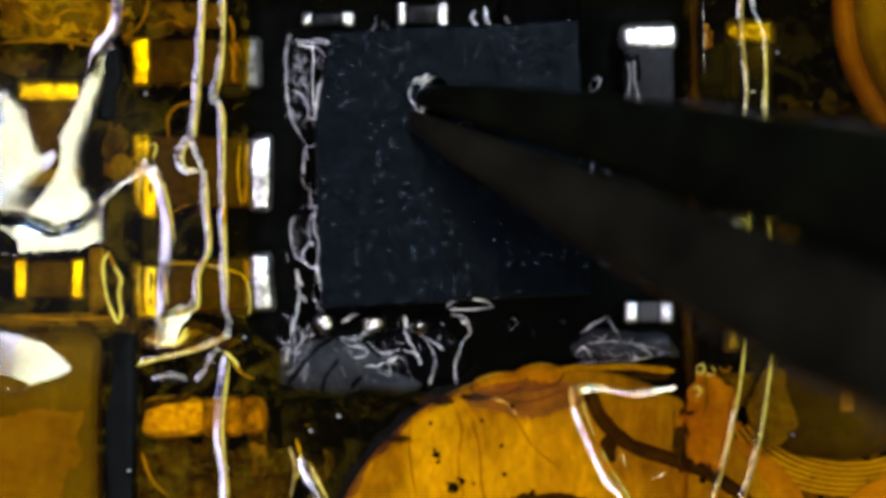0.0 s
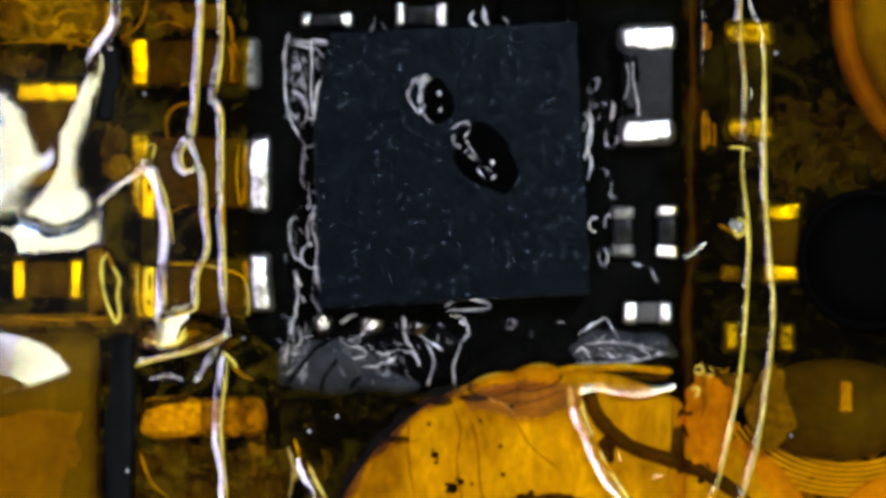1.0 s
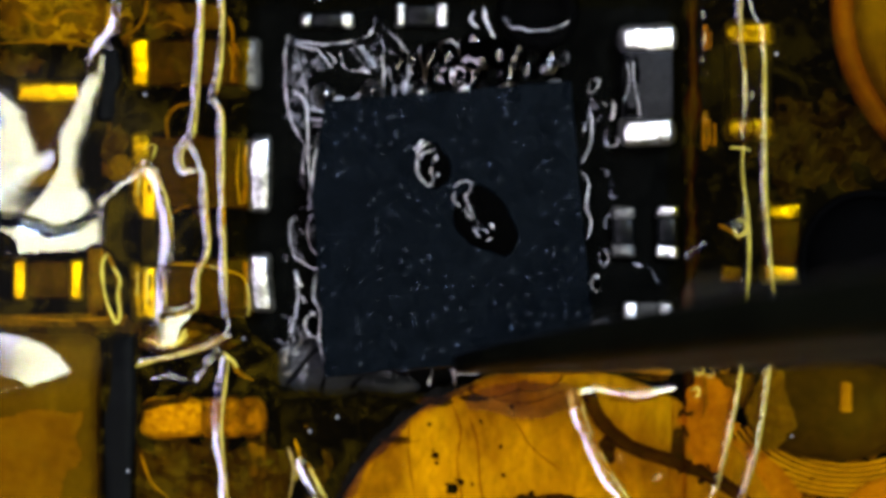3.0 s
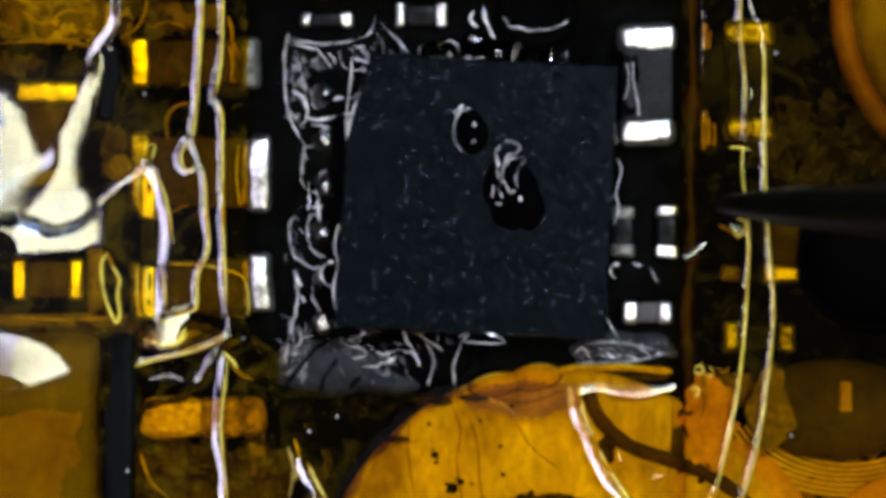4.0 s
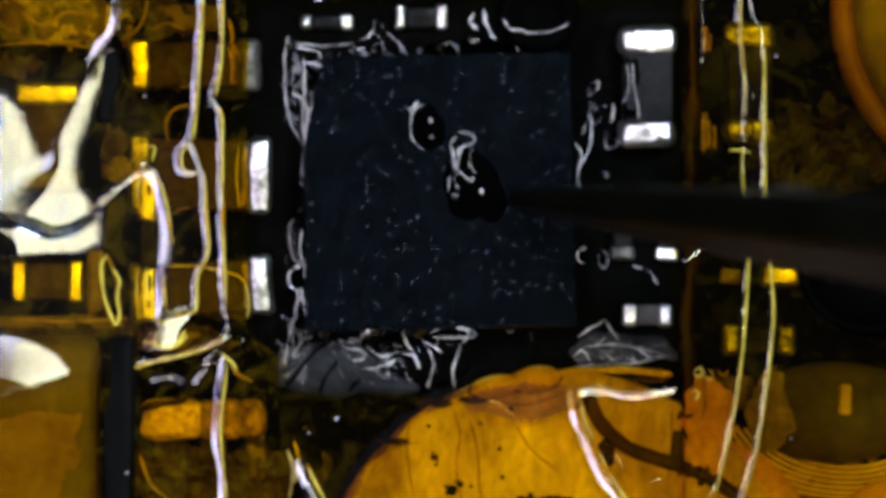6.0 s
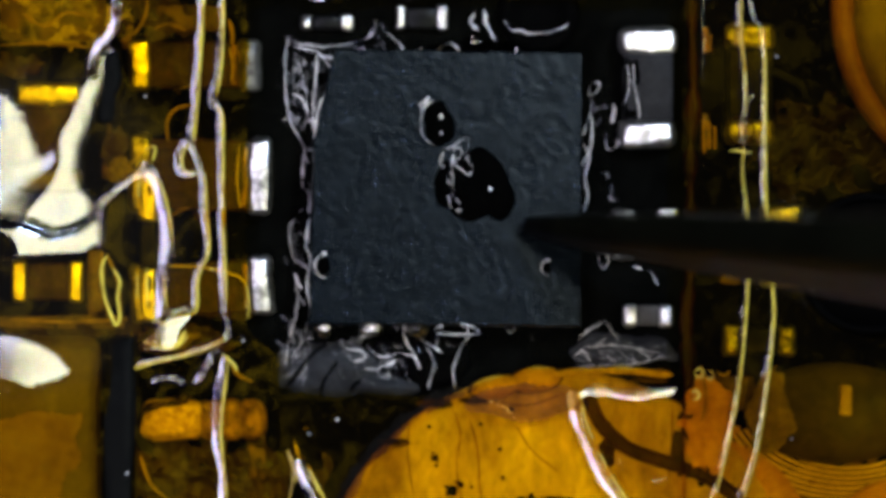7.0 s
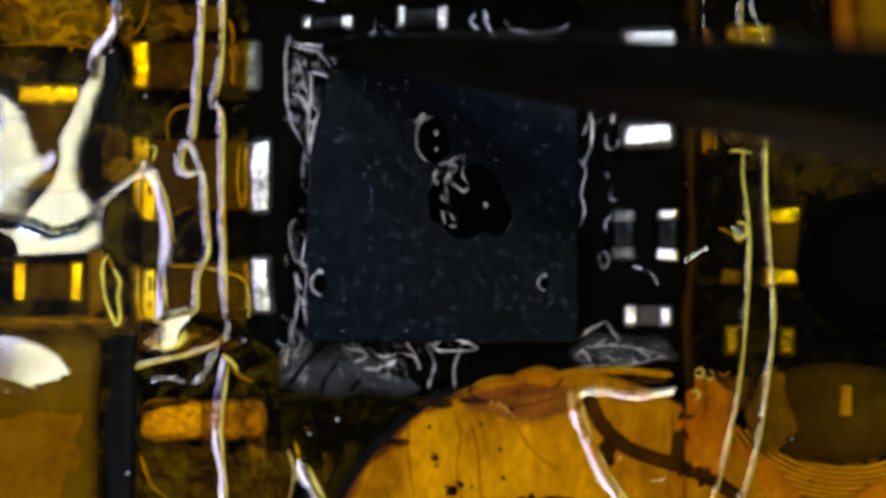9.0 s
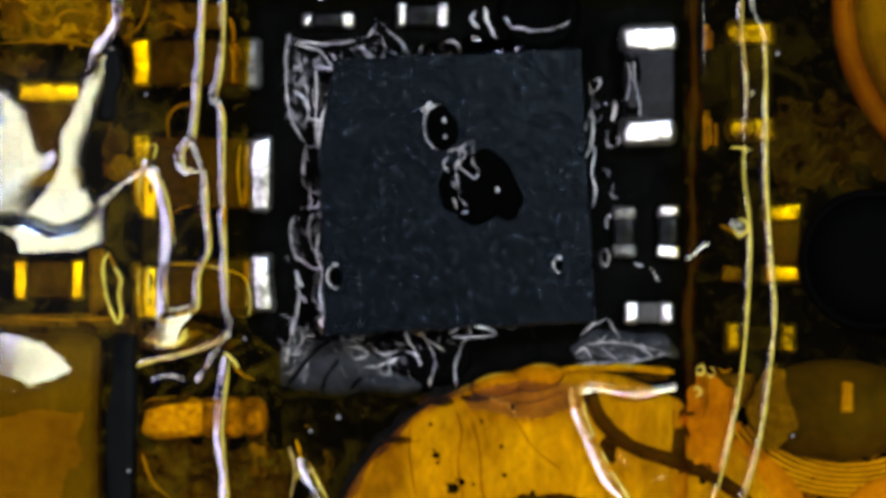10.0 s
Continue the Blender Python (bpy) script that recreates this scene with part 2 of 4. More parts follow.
# Paler copy of the steel, for the arm that appears lit.
M_STEEL_LIT = mat("lit_steel", (0.0072, 0.0064, 0.0044), 0.5, 0.0, var=0.45, scale=0.006, bump=1.5, bscale=0.03, spec=0.04)
M_HOUSING = mat("lamp_housing", (0.02, 0.02, 0.02), 0.5, var=0.1, scale=0.001)
# Cool and warm halves are an added tint, imitating the lens's colour fringes.
M_GLOW_COOL = glow_mat("cool_diffuser", (0.79, 0.73, 0.93), RING)
M_GLOW_WARM = glow_mat("warm_diffuser", (1.0, 0.97, 0.68), RING)
# Pale base colours put the wet flux's lamp highlights into the surface.
M_FILLET = mat("flux_fillet", (0.95, 0.95, 0.98), 0.16, 0.55, scale=0.05, color2=(0.5, 0.5, 0.55), bump=1.0, bscale=0.14, mottle=0.4)
# White base colour stands in for ring-lamp highlights on the dark glossy flux.
M_RIM_SHINE = mat("flux_rim_shine", (0.95, 0.95, 0.98), 0.15, 0.55, scale=0.06, color2=(0.38, 0.38, 0.42), bump=0.9, bscale=0.16, mottle=0.5)
M_WRINKLE_SHINE = mat("flux_wrinkle", (0.55, 0.56, 0.61), 0.18, 0.6, scale=0.05, color2=(0.05, 0.05, 0.06), bump=1.0, bscale=0.16, mottle=0.6)
M_SMEAR = mat("red_brown_adhesive", (0.026, 0.007, 0.0015), 0.4, scale=0.02, bump=3.0, bscale=0.03, spec=0.1, color2=(0.002, 0.001, 0.0005))


# ---- builders (all in grid units, scaled on finishing) ----
def part(name, bm, material, parent=None, label="", smooth=True, at=None, m=None):
    """Links a bmesh as one mesh object, under a thing if given."""
    bmesh.ops.scale(bm, vec=(S, S, S), verts=bm.verts)
    me = bpy.data.meshes.new(name)
    bm.to_mesh(me)
    bm.free()
    if smooth:
        me.polygons.foreach_set("use_smooth", [True] * len(me.polygons))
    me.materials.append(material)
    ob = new(name, me)
    if parent:
        ob.parent = parent
    if m is not None:
        ob.matrix_local = m
    elif at is not None:
        ob.location = Vector(at) * S
    if label:
        ob["label"] = label
    return ob


def thing(name, x, y, z, label, category, group="", rz=0, kind=""):
    """An Empty at a thing's base, on the grid."""
    e = new(name)
    e.empty_display_size = 1e-4
    e.matrix_world = Matrix.Translation(g(x, y, z)) @ pose(0, 0, 0, 0, 0, rz)
    return tagged(e, label, category, group, kind)


def block(w, d, h, z=0.0, bevel=4.0, seg=2, x=0.0, y=0.0, wob=0.0):
    """A rounded block w x d x h standing at height z; wob roughens it."""
    bm = bmesh.new()
    bmesh.ops.create_cube(bm, size=1)
    for v in bm.verts:
        v.co = Vector((v.co.x * w + x, v.co.y * d + y, (v.co.z + 0.5) * h + z))
    bmesh.ops.bevel(bm, geom=bm.edges[:] + bm.verts[:], offset=bevel, segments=seg, profile=0.5, affect="EDGES")
    if wob:
        bmesh.ops.subdivide_edges(bm, edges=bm.edges[:], cuts=2, use_grid_fill=True)
        for v in bm.verts:
            v.co += noise.noise_vector(v.co * 0.03 + Vector((w, d, x))) * wob
    return bm


def lathe(profile, n=48, cx=1.0, cy=1.0, a0=0.0, a1=2 * math.pi):
    """A turned solid from (radius, z) pairs; cx and cy make it oval."""
    bm = bmesh.new()
    rings = []
    for r, z in profile:
        if r == 0:
            rings.append([bm.verts.new((0, 0, z))])
        else:
            rings.append([bm.verts.new((r * cx * math.cos(a), r * cy * math.sin(a), z)) for a in (a0 + (a1 - a0) * i / n for i in range(n))])
    whole = a1 - a0 > 6.28
    for a, b in zip(rings, rings[1:]):
        for i in range(n if whole else n - 1):
            j = (i + 1) % n
            if len(a) == 1:
                bm.faces.new((a[0], b[i], b[j]))
            elif len(b) == 1:
                bm.faces.new((a[i], a[j], b[0]))
            else:
                bm.faces.new((a[i], a[j], b[j], b[i]))
    bmesh.ops.recalc_face_normals(bm, faces=bm.faces[:])
    return bm


def tube(points, r, n=8, flat=0.6, vary=0.4, bm=None, rag=0.0):
    """A bead along a line of (x, y south, z) points, smoothed, with pinched ends; rag roughens its way."""
    pts = [Vector((p[0], -p[1], p[2] if len(p) > 2 else 0)) for p in points]
    fine = []
    for i in range(len(pts) - 1):
        p0, p1, p2, p3 = pts[max(i - 1, 0)], pts[i], pts[i + 1], pts[min(i + 2, len(pts) - 1)]
        for k in range(6):
            t = k / 6
            fine.append(0.5 * ((2 * p1) + (p2 - p0) * t + (2 * p0 - 5 * p1 + 4 * p2 - p3) * t * t + (3 * p1 - p0 - 3 * p2 + p3) * t ** 3))
    fine.append(pts[-1])
    if rag:
        fine = [p + rag * noise.noise_vector(Vector((p.x * 0.16 + r, p.y * 0.16, 0.5))) for p in fine]
    bm = bm or bmesh.new()
    rings = []
    for i, p in enumerate(fine):
        d = (fine[min(i + 1, len(fine) - 1)] - fine[max(i - 1, 0)]).normalized()
        side = d.cross(Vector((0, 0, 1))).normalized()
        up = side.cross(d)
        w = r * (0.85 + vary * noise.noise(p * 0.04 + Vector((r, 0, 0)))) * min(1, 0.25 + min(i, len(fine) - 1 - i) / 4)
        rings.append([bm.verts.new(p + side * math.cos(a) * w + up * math.sin(a) * w * flat) for a in (2 * math.pi * k / n for k in range(n))])
    for a, b in zip(rings, rings[1:]):
        for i in range(n):
            bm.faces.new((b[i], b[(i + 1) % n], a[(i + 1) % n], a[i]))
    bm.faces.new(rings[0])
    bm.faces.new(rings[-1][::-1])
    return bm


def waves(X, Y, size, seed, n=9):
    """Smooth seeded undulation of about unit height with features of that size."""
    rng = np.random.RandomState(seed)
    out = np.zeros_like(X)
    for _ in range(n):
        a, k, ph = rng.uniform(0, 2 * np.pi), 2 * np.pi / (size * rng.uniform(0.6, 1.7)), rng.uniform(0, 2 * np.pi)
        out += np.sin(k * (X * np.cos(a) + Y * np.sin(a)) + ph)
    return out / np.sqrt(n)


def facing(X, Y, nx, ny):
    """The slope towards (nx east, ny south) at which a film there mirrors the ring lamp to the lens."""
    reach = 7200 - 1.96 * ((X - 784) * nx + (Y - 441) * ny)
    return np.tan(0.5 * np.arctan(reach / 19130))


def ridge(X, Y, line, w, seed=1):
    """A crease along a line of (x, y) points: a gentle flank of width w on its west, a steep one on its east."""
    pts = [Vector((x, y)) for x, y in line]
    fine = []
    for i in range(len(pts) - 1):
        p0, p1, p2, p3 = pts[max(i - 1, 0)], pts[i], pts[i + 1], pts[min(i + 2, len(pts) - 1)]
        for k in range(5):
            t = k / 5
            fine.append(0.5 * ((2 * p1) + (p2 - p0) * t + (2 * p0 - 5 * p1 + 4 * p2 - p3) * t * t + (3 * p1 - p0 - 3 * p2 + p3) * t ** 3))
    fine.append(pts[-1])
    xs, ys = [p.x for p in fine], [p.y for p in fine]
    out = np.zeros_like(X)
    near = (X > min(xs) - 3 * abs(w) - 8) & (X < max(xs) + 3 * abs(w) + 8) & (Y > min(ys) - 3 * abs(w) - 8) & (Y < max(ys) + 3 * abs(w) + 8)
    Xn, Yn = X[near], Y[near]
    Xn = Xn + waves(Xn, Yn, 80, seed) * 1.2 + waves(Xn, Yn, 30, seed + 9) * 0.15
    best, side, ux, uy = np.full_like(Xn, 1e9), np.ones_like(Xn), np.zeros_like(Xn), np.zeros_like(Xn)
    for a, b in zip(fine[:-1], fine[1:]):
        dx, dy = b.x - a.x, b.y - a.y
        t = np.clip(((Xn - a.x) * dx + (Yn - a.y) * dy) / (dx * dx + dy * dy + 1e-9), 0, 1)
        ex, ey = Xn - a.x - t * dx, Yn - a.y - t * dy
        d = np.hypot(ex, ey)
        closer = d < best
        side = np.where(closer, np.sign(dx * ey - dy * ex), side)
        ux, uy = np.where(closer, ex / (d + 1e-6), ux), np.where(closer, ey / (d + 1e-6), uy)
        best = np.minimum(best, d)
    wide = abs(w) * (1.0 + 0.12 * waves(Xn, Yn, 110, seed + 5))
    slope = facing(Xn, Yn, ux, uy)
    gentle = slope * np.clip(wide - best, 0, None)
    steep = np.clip(slope * wide - 0.6 * best, 0, None)
    out[near] = np.where(side > 0, gentle, steep) * (1 if w > 0 else -1)
    return out


def lifted(X, Y, lines, inside, ease=13.0):
    """A patch of film that rises gently from open lines of (x, y) points, tilted so that it mirrors the ring lamp."""
    far = np.full_like(X, 1e9)
    ux, uy = np.zeros_like(X), np.zeros_like(X)
    for (ax, ay), (bx, by) in (pair for line in lines for pair in zip(line[:-1], line[1:])):
        dx, dy = bx - ax, by - ay
        t = np.clip(((X - ax) * dx + (Y - ay) * dy) / (dx * dx + dy * dy + 1e-9), 0, 1)
        ex, ey = X - ax - t * dx, Y - ay - t * dy
        d = np.hypot(ex, ey)
        pull = 1 / (d * d + 9.0) ** 2
        ux, uy = ux - pull * ex / (d + 1e-6), uy - pull * ey / (d + 1e-6)
        far = np.minimum(far, d)
    size = np.hypot(ux, uy) + 1e-30
    ux, uy = ux / size, uy / size
    # even-odd test against the closed outline
    hit = np.zeros(X.shape, bool)
    for (ax, ay), (bx, by) in zip(inside, inside[1:] + inside[:1]):
        cross = (ay > Y) != (by > Y)
        hit ^= cross & (X < (bx - ax) * (Y - ay) / (by - ay + 1e-9) + ax)
    run = np.clip(np.where(hit, far, -far) + 1.45 * ease, 0, None)
    return 1.07 * facing(X, Y, np.where(hit, ux, -ux), np.where(hit, uy, -uy)) * (run - ease * (1 - np.exp(-run / ease)))


def smooth01(a):
    a = np.clip(a, 0, 1)
    return a * a * (3 - 2 * a)


def sheet(name, x0, x1, y0, y1, step, height, material, keep=None):
    """A film over part of the board: height(X, Y) in grid units, keep(X, Y) > 0 where there is film; the origin is at its middle."""
    def spaced(a, b, lo, hi):
        """Even steps between lo and hi, wide ones outside."""
        mid = np.arange(max(a, lo), min(b, hi) + step * 0.5, step)
        return np.concatenate([np.arange(a, mid[0], 25.0)[:-1], mid, np.arange(mid[-1] + 25, b, 25.0), [b] if b > mid[-1] + 1 else []])
    xs, ys = spaced(x0, x1, -20, 1590), spaced(y0, y1, -20, 905)
    nx, ny = len(xs), len(ys)
    X, Y = np.meshgrid(xs, ys)
    Z = height(X, Y)
    mx, my = (x0 + x1) / 2, (y0 + y1) / 2
    co = np.stack([(X - mx), (my - Y), Z], -1).reshape(-1, 3) * S
    idx = np.arange(nx * ny).reshape(ny, nx)
    quads = np.stack([idx[1:, :-1], idx[1:, 1:], idx[:-1, 1:], idx[:-1, :-1]], -1).reshape(-1, 4)
    if keep is not None:
        ok = (keep(X, Y) > 0).reshape(-1)
        quads = quads[ok[quads].all(1)]
        used = np.unique(quads)
        remap = np.zeros(nx * ny, int)
        remap[used] = np.arange(len(used))
        co, quads = co[used], remap[quads]
    me = bpy.data.meshes.new(name)
    me.from_pydata(co.tolist(), [], quads.tolist())
    me.polygons.foreach_set("use_smooth", [True] * len(me.polygons))
    me.materials.append(material)
    ob = new(name, me)
    ob.location = g(mx, my)
    return ob


# ---- bench, board, lamp ----
def build_setting():
    b = part("ground", block(60000, 60000, 200, -500, 30), M_MAT)
    tagged(b, "dark matte bench mat under the circuit board", "mat", kind="structure")
    b = part("circuit_board", block(14000, 10000, 300, -300, 10), M_MASK)
    tagged(b, "black solder-masked circuit board with burnt flux", "circuit board", kind="structure")
    for x, y, w, d in ((95, 30, 190, 76), (225, 62, 18, 40), (335, 28, 120, 44), (415, 108, 12, 64), (190, 235, 8, 60), (205, 298, 44, 30), (266, 262, 20, 34),
                       (110, 566, 230, 22), (455, 800, 30, 90), (1246, 228, 14, 64), (1292, 484, 34, 26), 
                       (1290, 690, 90, 60), (170, 500, 30, 120), (300, 600, 110, 30)):
        part("trace", block(w, d, 6, 0, 2, 1, x - 784, 441 - y, wob=5), M_TRACE, b, "dull copper trace")
    ring = thing("ring_lamp", 784, 441, 0, "round black microscope ring lamp with white diffuser", "lamp")
    part("housing", lathe([(5200, 19300), (9600, 19300), (9600, 21500), (5200, 21500), (5200, 19300)], 64), M_HOUSING, ring)
    prof = [(6200, 19290), (8200, 19290), (8200, 19200), (6200, 19200), (6200, 19290)]
    part("diffuser", lathe(prof, 40, a0=math.pi / 2, a1=1.5 * math.pi), M_GLOW_COOL, ring, "glowing cool white half diffuser")
    part("diffuser", lathe(prof, 40, a0=-math.pi / 2, a1=0.5 * math.pi), M_GLOW_WARM, ring, "glowing warm white half diffuser")


# ---- small parts on the board ----
def capacitor(x, y, length, width, height, end, vertical, label, body=None, group="", ends=M_SOLDER, rz=0, wob=1.2, first=None):
    """A chip capacitor: ceramic body between two rounded solder ends."""
    c = thing("capacitor", x, y, 0, label, "capacitor", group, (90 if vertical else 0) + rz)
    mid = length - 2 * end
    part("body", block(mid + 6, width * 0.94, height * 0.93, 2, 5), body or M_CERAMIC, c)
    for s in (-1, 1):
        part("terminal", block(end * 1.1, width * 1.05, height, 1, min(end, width) * 0.32, 3, x=s * (length - end) / 2, wob=wob), (first or ends) if s < 0 else ends, c, "bright solder end cap")
    return c


def build_parts():
    lab = "grey ceramic capacitor with bright solder ends beside the chip"
    c = capacitor(1145, 150, 210, 94, 62, 46, True, lab, group="capacitors beside the chip", wob=4.0, body=mat("pale_ceramic", (0.013, 0.013, 0.0145), 0.5, var=0.4, scale=0.03, bump=1.0, spec=0.06))
    part("flux_smear", block(112, 26, 4, 57, 1.8, 2, y=31, wob=6), M_BURNT, c, "dark flux smeared over the ceramic")
    capacitor(1180, 410, 88, 38, 32, 20, True, "tiny capacitor with solder ends beside the chip", group="capacitors beside the chip", body=M_EDGE, wob=4)
    capacitor(1102, 410, 88, 40, 30, 22, True, "tiny capacitor with dull solder ends beside the chip", group="capacitors beside the chip", ends=M_SOLDER_DARK, body=M_EDGE, wob=4)
    capacitor(1146, 553, 86, 38, 32, 24, False, "tiny capacitor with solder ends beside the chip", group="capacitors beside the chip", wob=3)
    capacitor(578, 36, 88, 26, 26, 20, False, "tiny capacitor with solder ends above the chip", group="capacitors above the chip", body=M_EDGE, wob=4.5, ends=M_SOLDER_MOTTLED)
    capacitor(745, 28, 90, 40, 30, 18, False, "tiny capacitor with mottled solder ends above the chip", group="capacitors above the chip", body=M_EDGE, wob=5, ends=M_SOLDER_MOTTLED)
    # half under the west tape
    for x, y, long, w, ends, turn, first in ((344, 112, 228, 86, M_SOLDER_DARK, 0, M_SOLDER), (355, 306, 246, 132, M_SOLDER_MOTTLED, -1, M_SOLDER_PATCHY), (357, 507, 248, 100, M_SOLDER_MOTTLED, 4, M_SOLDER_PATCHY)):
        c = capacitor(x, y, long, w, 60, 36, False, "capacitor half under amber tape with bright solder ends", body=M_BROWN, group="capacitors under the tape", ends=ends, rz=turn, wob=4.5, first=first)
        part("solder_fillet", block(9, w * 0.8, 8, 54, 3, 2, x=long / 2 - 44, wob=3), M_AMBER, c, "amber-tinted solder fillet")
        part("crust", block(long * 0.3, w * 0.5, 6, 53, 2.8, 2, x=-long * 0.18, y=w * 0.08, wob=7), M_ADHESIVE_DARK, c, "dark baked adhesive crust")
    c = capacitor(264, 430, 262, 34, 66, 88, True, "slim capacitor with worn solder ends under wrinkled amber tape", body=M_EDGE, group="capacitors under the tape", wob=3)
    for x, w in ((84, 44), (-82, 58)):
        part("dent", block(w, 8, 5, 62, 2.4, 2, x=x, y=-2, wob=2.5), M_SOOT, c, "dark dent in the solder")
    capacitor(86, 240, 190, 112, 60, 40, True, "capacitor under glossy amber tape", body=M_BROWN, group="capacitors under the tape", first=M_SOLDER_DARK)
    capacitor(86, 495, 124, 70, 56, 24, False, "capacitor under glossy amber tape", body=M_BROWN, group="capacitors under the tape")
    n = thing("capacitor", 360, 738, 0, "crusty orange capacitor under amber tape", "capacitor", "capacitors under the tape")
    part("terminal", block(112, 70, 58, 0, 22, 3, x=-52, wob=7), M_NUGGET, n, "crusty orange solder end")
    part("body", block(74, 68, 54, 0, 12, 3, x=32, wob=5), M_AMBER, n)
    part("terminal", block(48, 72, 52, 0, 20, 3, x=88, wob=5), M_AMBER, n, "amber rounded end")
    part("crack", tube([(-112, -14, 55), (-80, -26, 58), (-50, -30, 58), (-20, -42, 54)], 8, 8, 0.5), M_SOOT, n, "dark crack across the solder")
    # Slate blocks added; the one beside the can stands in for its wall's shade.
    for x, y, w, d, what in ((212, 800, 58, 420, "dark slate strip painted for the shade beside the shield can"), (194, 150, 42, 130, "dark slate strip between the capacitors")):
        p = thing("dark_strip", x, y, 0, what, "strip")
        part("body", block(w, d, 74, 0, 14, 3, wob=9), M_SLATE, p)
    # under the east tape
    capacitor(1325, 144, 210, 84, 56, 42, True, "capacitor under amber tape beside the dark hole", body=M_EDGE, group="capacitors under the tape", ends=M_SOLDER_PATCHY, wob=5)
    capacitor(1380, 430, 142, 70, 56, 34, True, "capacitor under amber tape beside the dark hole", body=M_BROWN, group="capacitors under the tape", ends=M_SOLDER_MOTTLED, wob=3)
    capacitor(1342, 597, 124, 50, 50, 28, False, "capacitor under amber tape beside the dark hole", body=M_EDGE, group="capacitors under the tape", ends=M_SOLDER_PATCHY, wob=4)
    r = thing("resistor", 1494, 702, 48, "small pale resistor under amber tape", "resistor")
    part("body", block(22, 54, 12, 0, 5, wob=3), M_COPPER, r)
    # round parts
    d = thing("round_sensor", 952, 18, 0, "round black glossy sensor at the board window's edge", "sensor")
    part("body", lathe([(72, 0), (72, 24), (66, 32), (50, 34), (46, 28), (0, 26)]), M_BLACK, d)
    d = thing("rubber_plug", 1535, 460, 0, "round black rubber plug in the board", "plug")
    part("body", lathe([(112, 0), (112, 70), (60, 78), (0, 80)]), M_BLACK, d)
    part("rim", lathe([(126, 0), (126, 74), (118, 84), (110, 78), (110, 60), (126, 0)]), M_BLACK, d)
    d = thing("screw_boss", 1814, 10, 0, "round amber ringed screw boss under tape", "screw boss")
    part("ring", lathe([(346, 0), (346, 30), (334, 46), (318, 46), (306, 34), (306, 0)], 96), M_BOSS, d)
    part("disc", lathe([(305, 0), (305, 30), (280, 38), (0, 40)], 96), M_BOSS_DISC, d)
    d = thing("copper_pad", 985, 1075, 0, "large round orange copper pad with cracked amber lacquer", "copper pad")
    part("disc", lathe([(425, 0), (425, 18), (417, 24), (0, 24)], 96), M_COPPER, d)
    for x, y, r in ((770, 805, 9), (772, 818, 5), (800, 862, 13), (815, 852, 8), (890, 840, 6), (760, 750, 5), (885, 790, 5), (836, 856, 4), (850, 745, 5), (940, 870, 6), (1068, 800, 14), (905, 718, 6), (1215, 730, 12), (1240, 850, 8), (766, 796, 4), (776, 812, 3), (793, 868, 6), (806, 848, 4), (790, 856, 4)):
        r *= 0.75
        bm = lathe([(r, 0), (r * 0.8, 3), (0, 4)], 14)
        for v in bm.verts:
            v.co *= 1 + 0.5 * noise.noise(v.co * 0.2 + Vector((x, y, 0)))
        part("speck", bm, M_BLACK, d, "black burnt speck", at=(x - 985, 1075 - y, 24))
    for k, line in enumerate((((725, 740), (722, 800), (735, 890)), ((800, 715), (815, 760), (808, 820), (820, 890)), ((830, 735), (845, 790), (850, 860), (860, 900)), ((910, 740), (940, 790), (990, 830)),
                              ((660, 810), (690, 790), (745, 778)), ((860, 700), (930, 712), (1000, 690)), ((1190, 700), (1188, 780), (1180, 860)))):
        part("crack", tube([(x - 985, y - 1075, 24.2) for x, y in line], 1.7, 6, 0.4), M_LACQUER_CRACK, d, "thin dark crack in the lacquer")
    d = thing("contact_disc", 1240, 965, 0, "flat dark orange copper disc under amber tape", "copper disc")
    part("disc", lathe([(198, 0), (198, 12), (190, 16), (0, 16)], 64), M_COPPER_DIM, d)
    d = thing("contact_disc", 1590, 965, 0, "flat dark orange copper disc under amber tape", "copper disc")
    part("disc", lathe([(125, 0), (125, 28), (118, 32), (0, 32)], 64), M_COPPER_DIM, d)
    d = thing("metal_lid", 1475, 725, 0, "oval olive metal lid under amber tape", "lid")
    part("dome", lathe([(158, 0), (156, 24), (130, 40), (70, 50), (0, 52)], 64, 1.0, 0.57), M_OLIVE, d)
    d = thing("inductor", 1500, 690, 0, "oval coil of fine yellow wire under amber tape", "inductor")
    for k in range(7):
        r = 176 + 12 * k
        part("winding", lathe([(r - 4, 0), (r + 4, 0), (r + 4, 10), (r, 13), (r - 4, 10), (r - 4, 0)], 60, 1.0, 0.75, math.radians(205), math.radians(345)), M_WIRE, d)
    d = thing("shield_can", 40, 800, 0, "olive metal shield can with rounded corner under tape", "shield can")
    part("lid", block(280, 420, 48, 0, 30, 5), M_CAN, d)


# ---- solder pads under the chip ----
def build_pads():
    rng = random.Random(8)
    for j in range(6):
        for i in range(6 if j < 5 else 3):
            tall = 1.0 if i < 4 else 0.3
            b = thing("solder_ball", 575 + 82 * i + rng.uniform(-4, 4), 165 + 82 * j + rng.uniform(-3, 3), 0, "shiny solder ball on a board pad under the chip", "solder ball", "solder balls under the chip", rng.uniform(0, 360))
            bm = lathe([(22, 0), (22, 6 * tall), (19, 15 * tall), (13, 22 * tall), (6, 26 * tall), (0, 27 * tall)], 20)
            for v in bm.verts:
                v.co += noise.noise_vector(v.co * 0.05 + Vector((i * 9, j * 7, 0))) * 8 * min(1, v.co.z / 8)
            part("ball", bm, M_BALL if i < 4 else M_SOLDER_DULL, b)


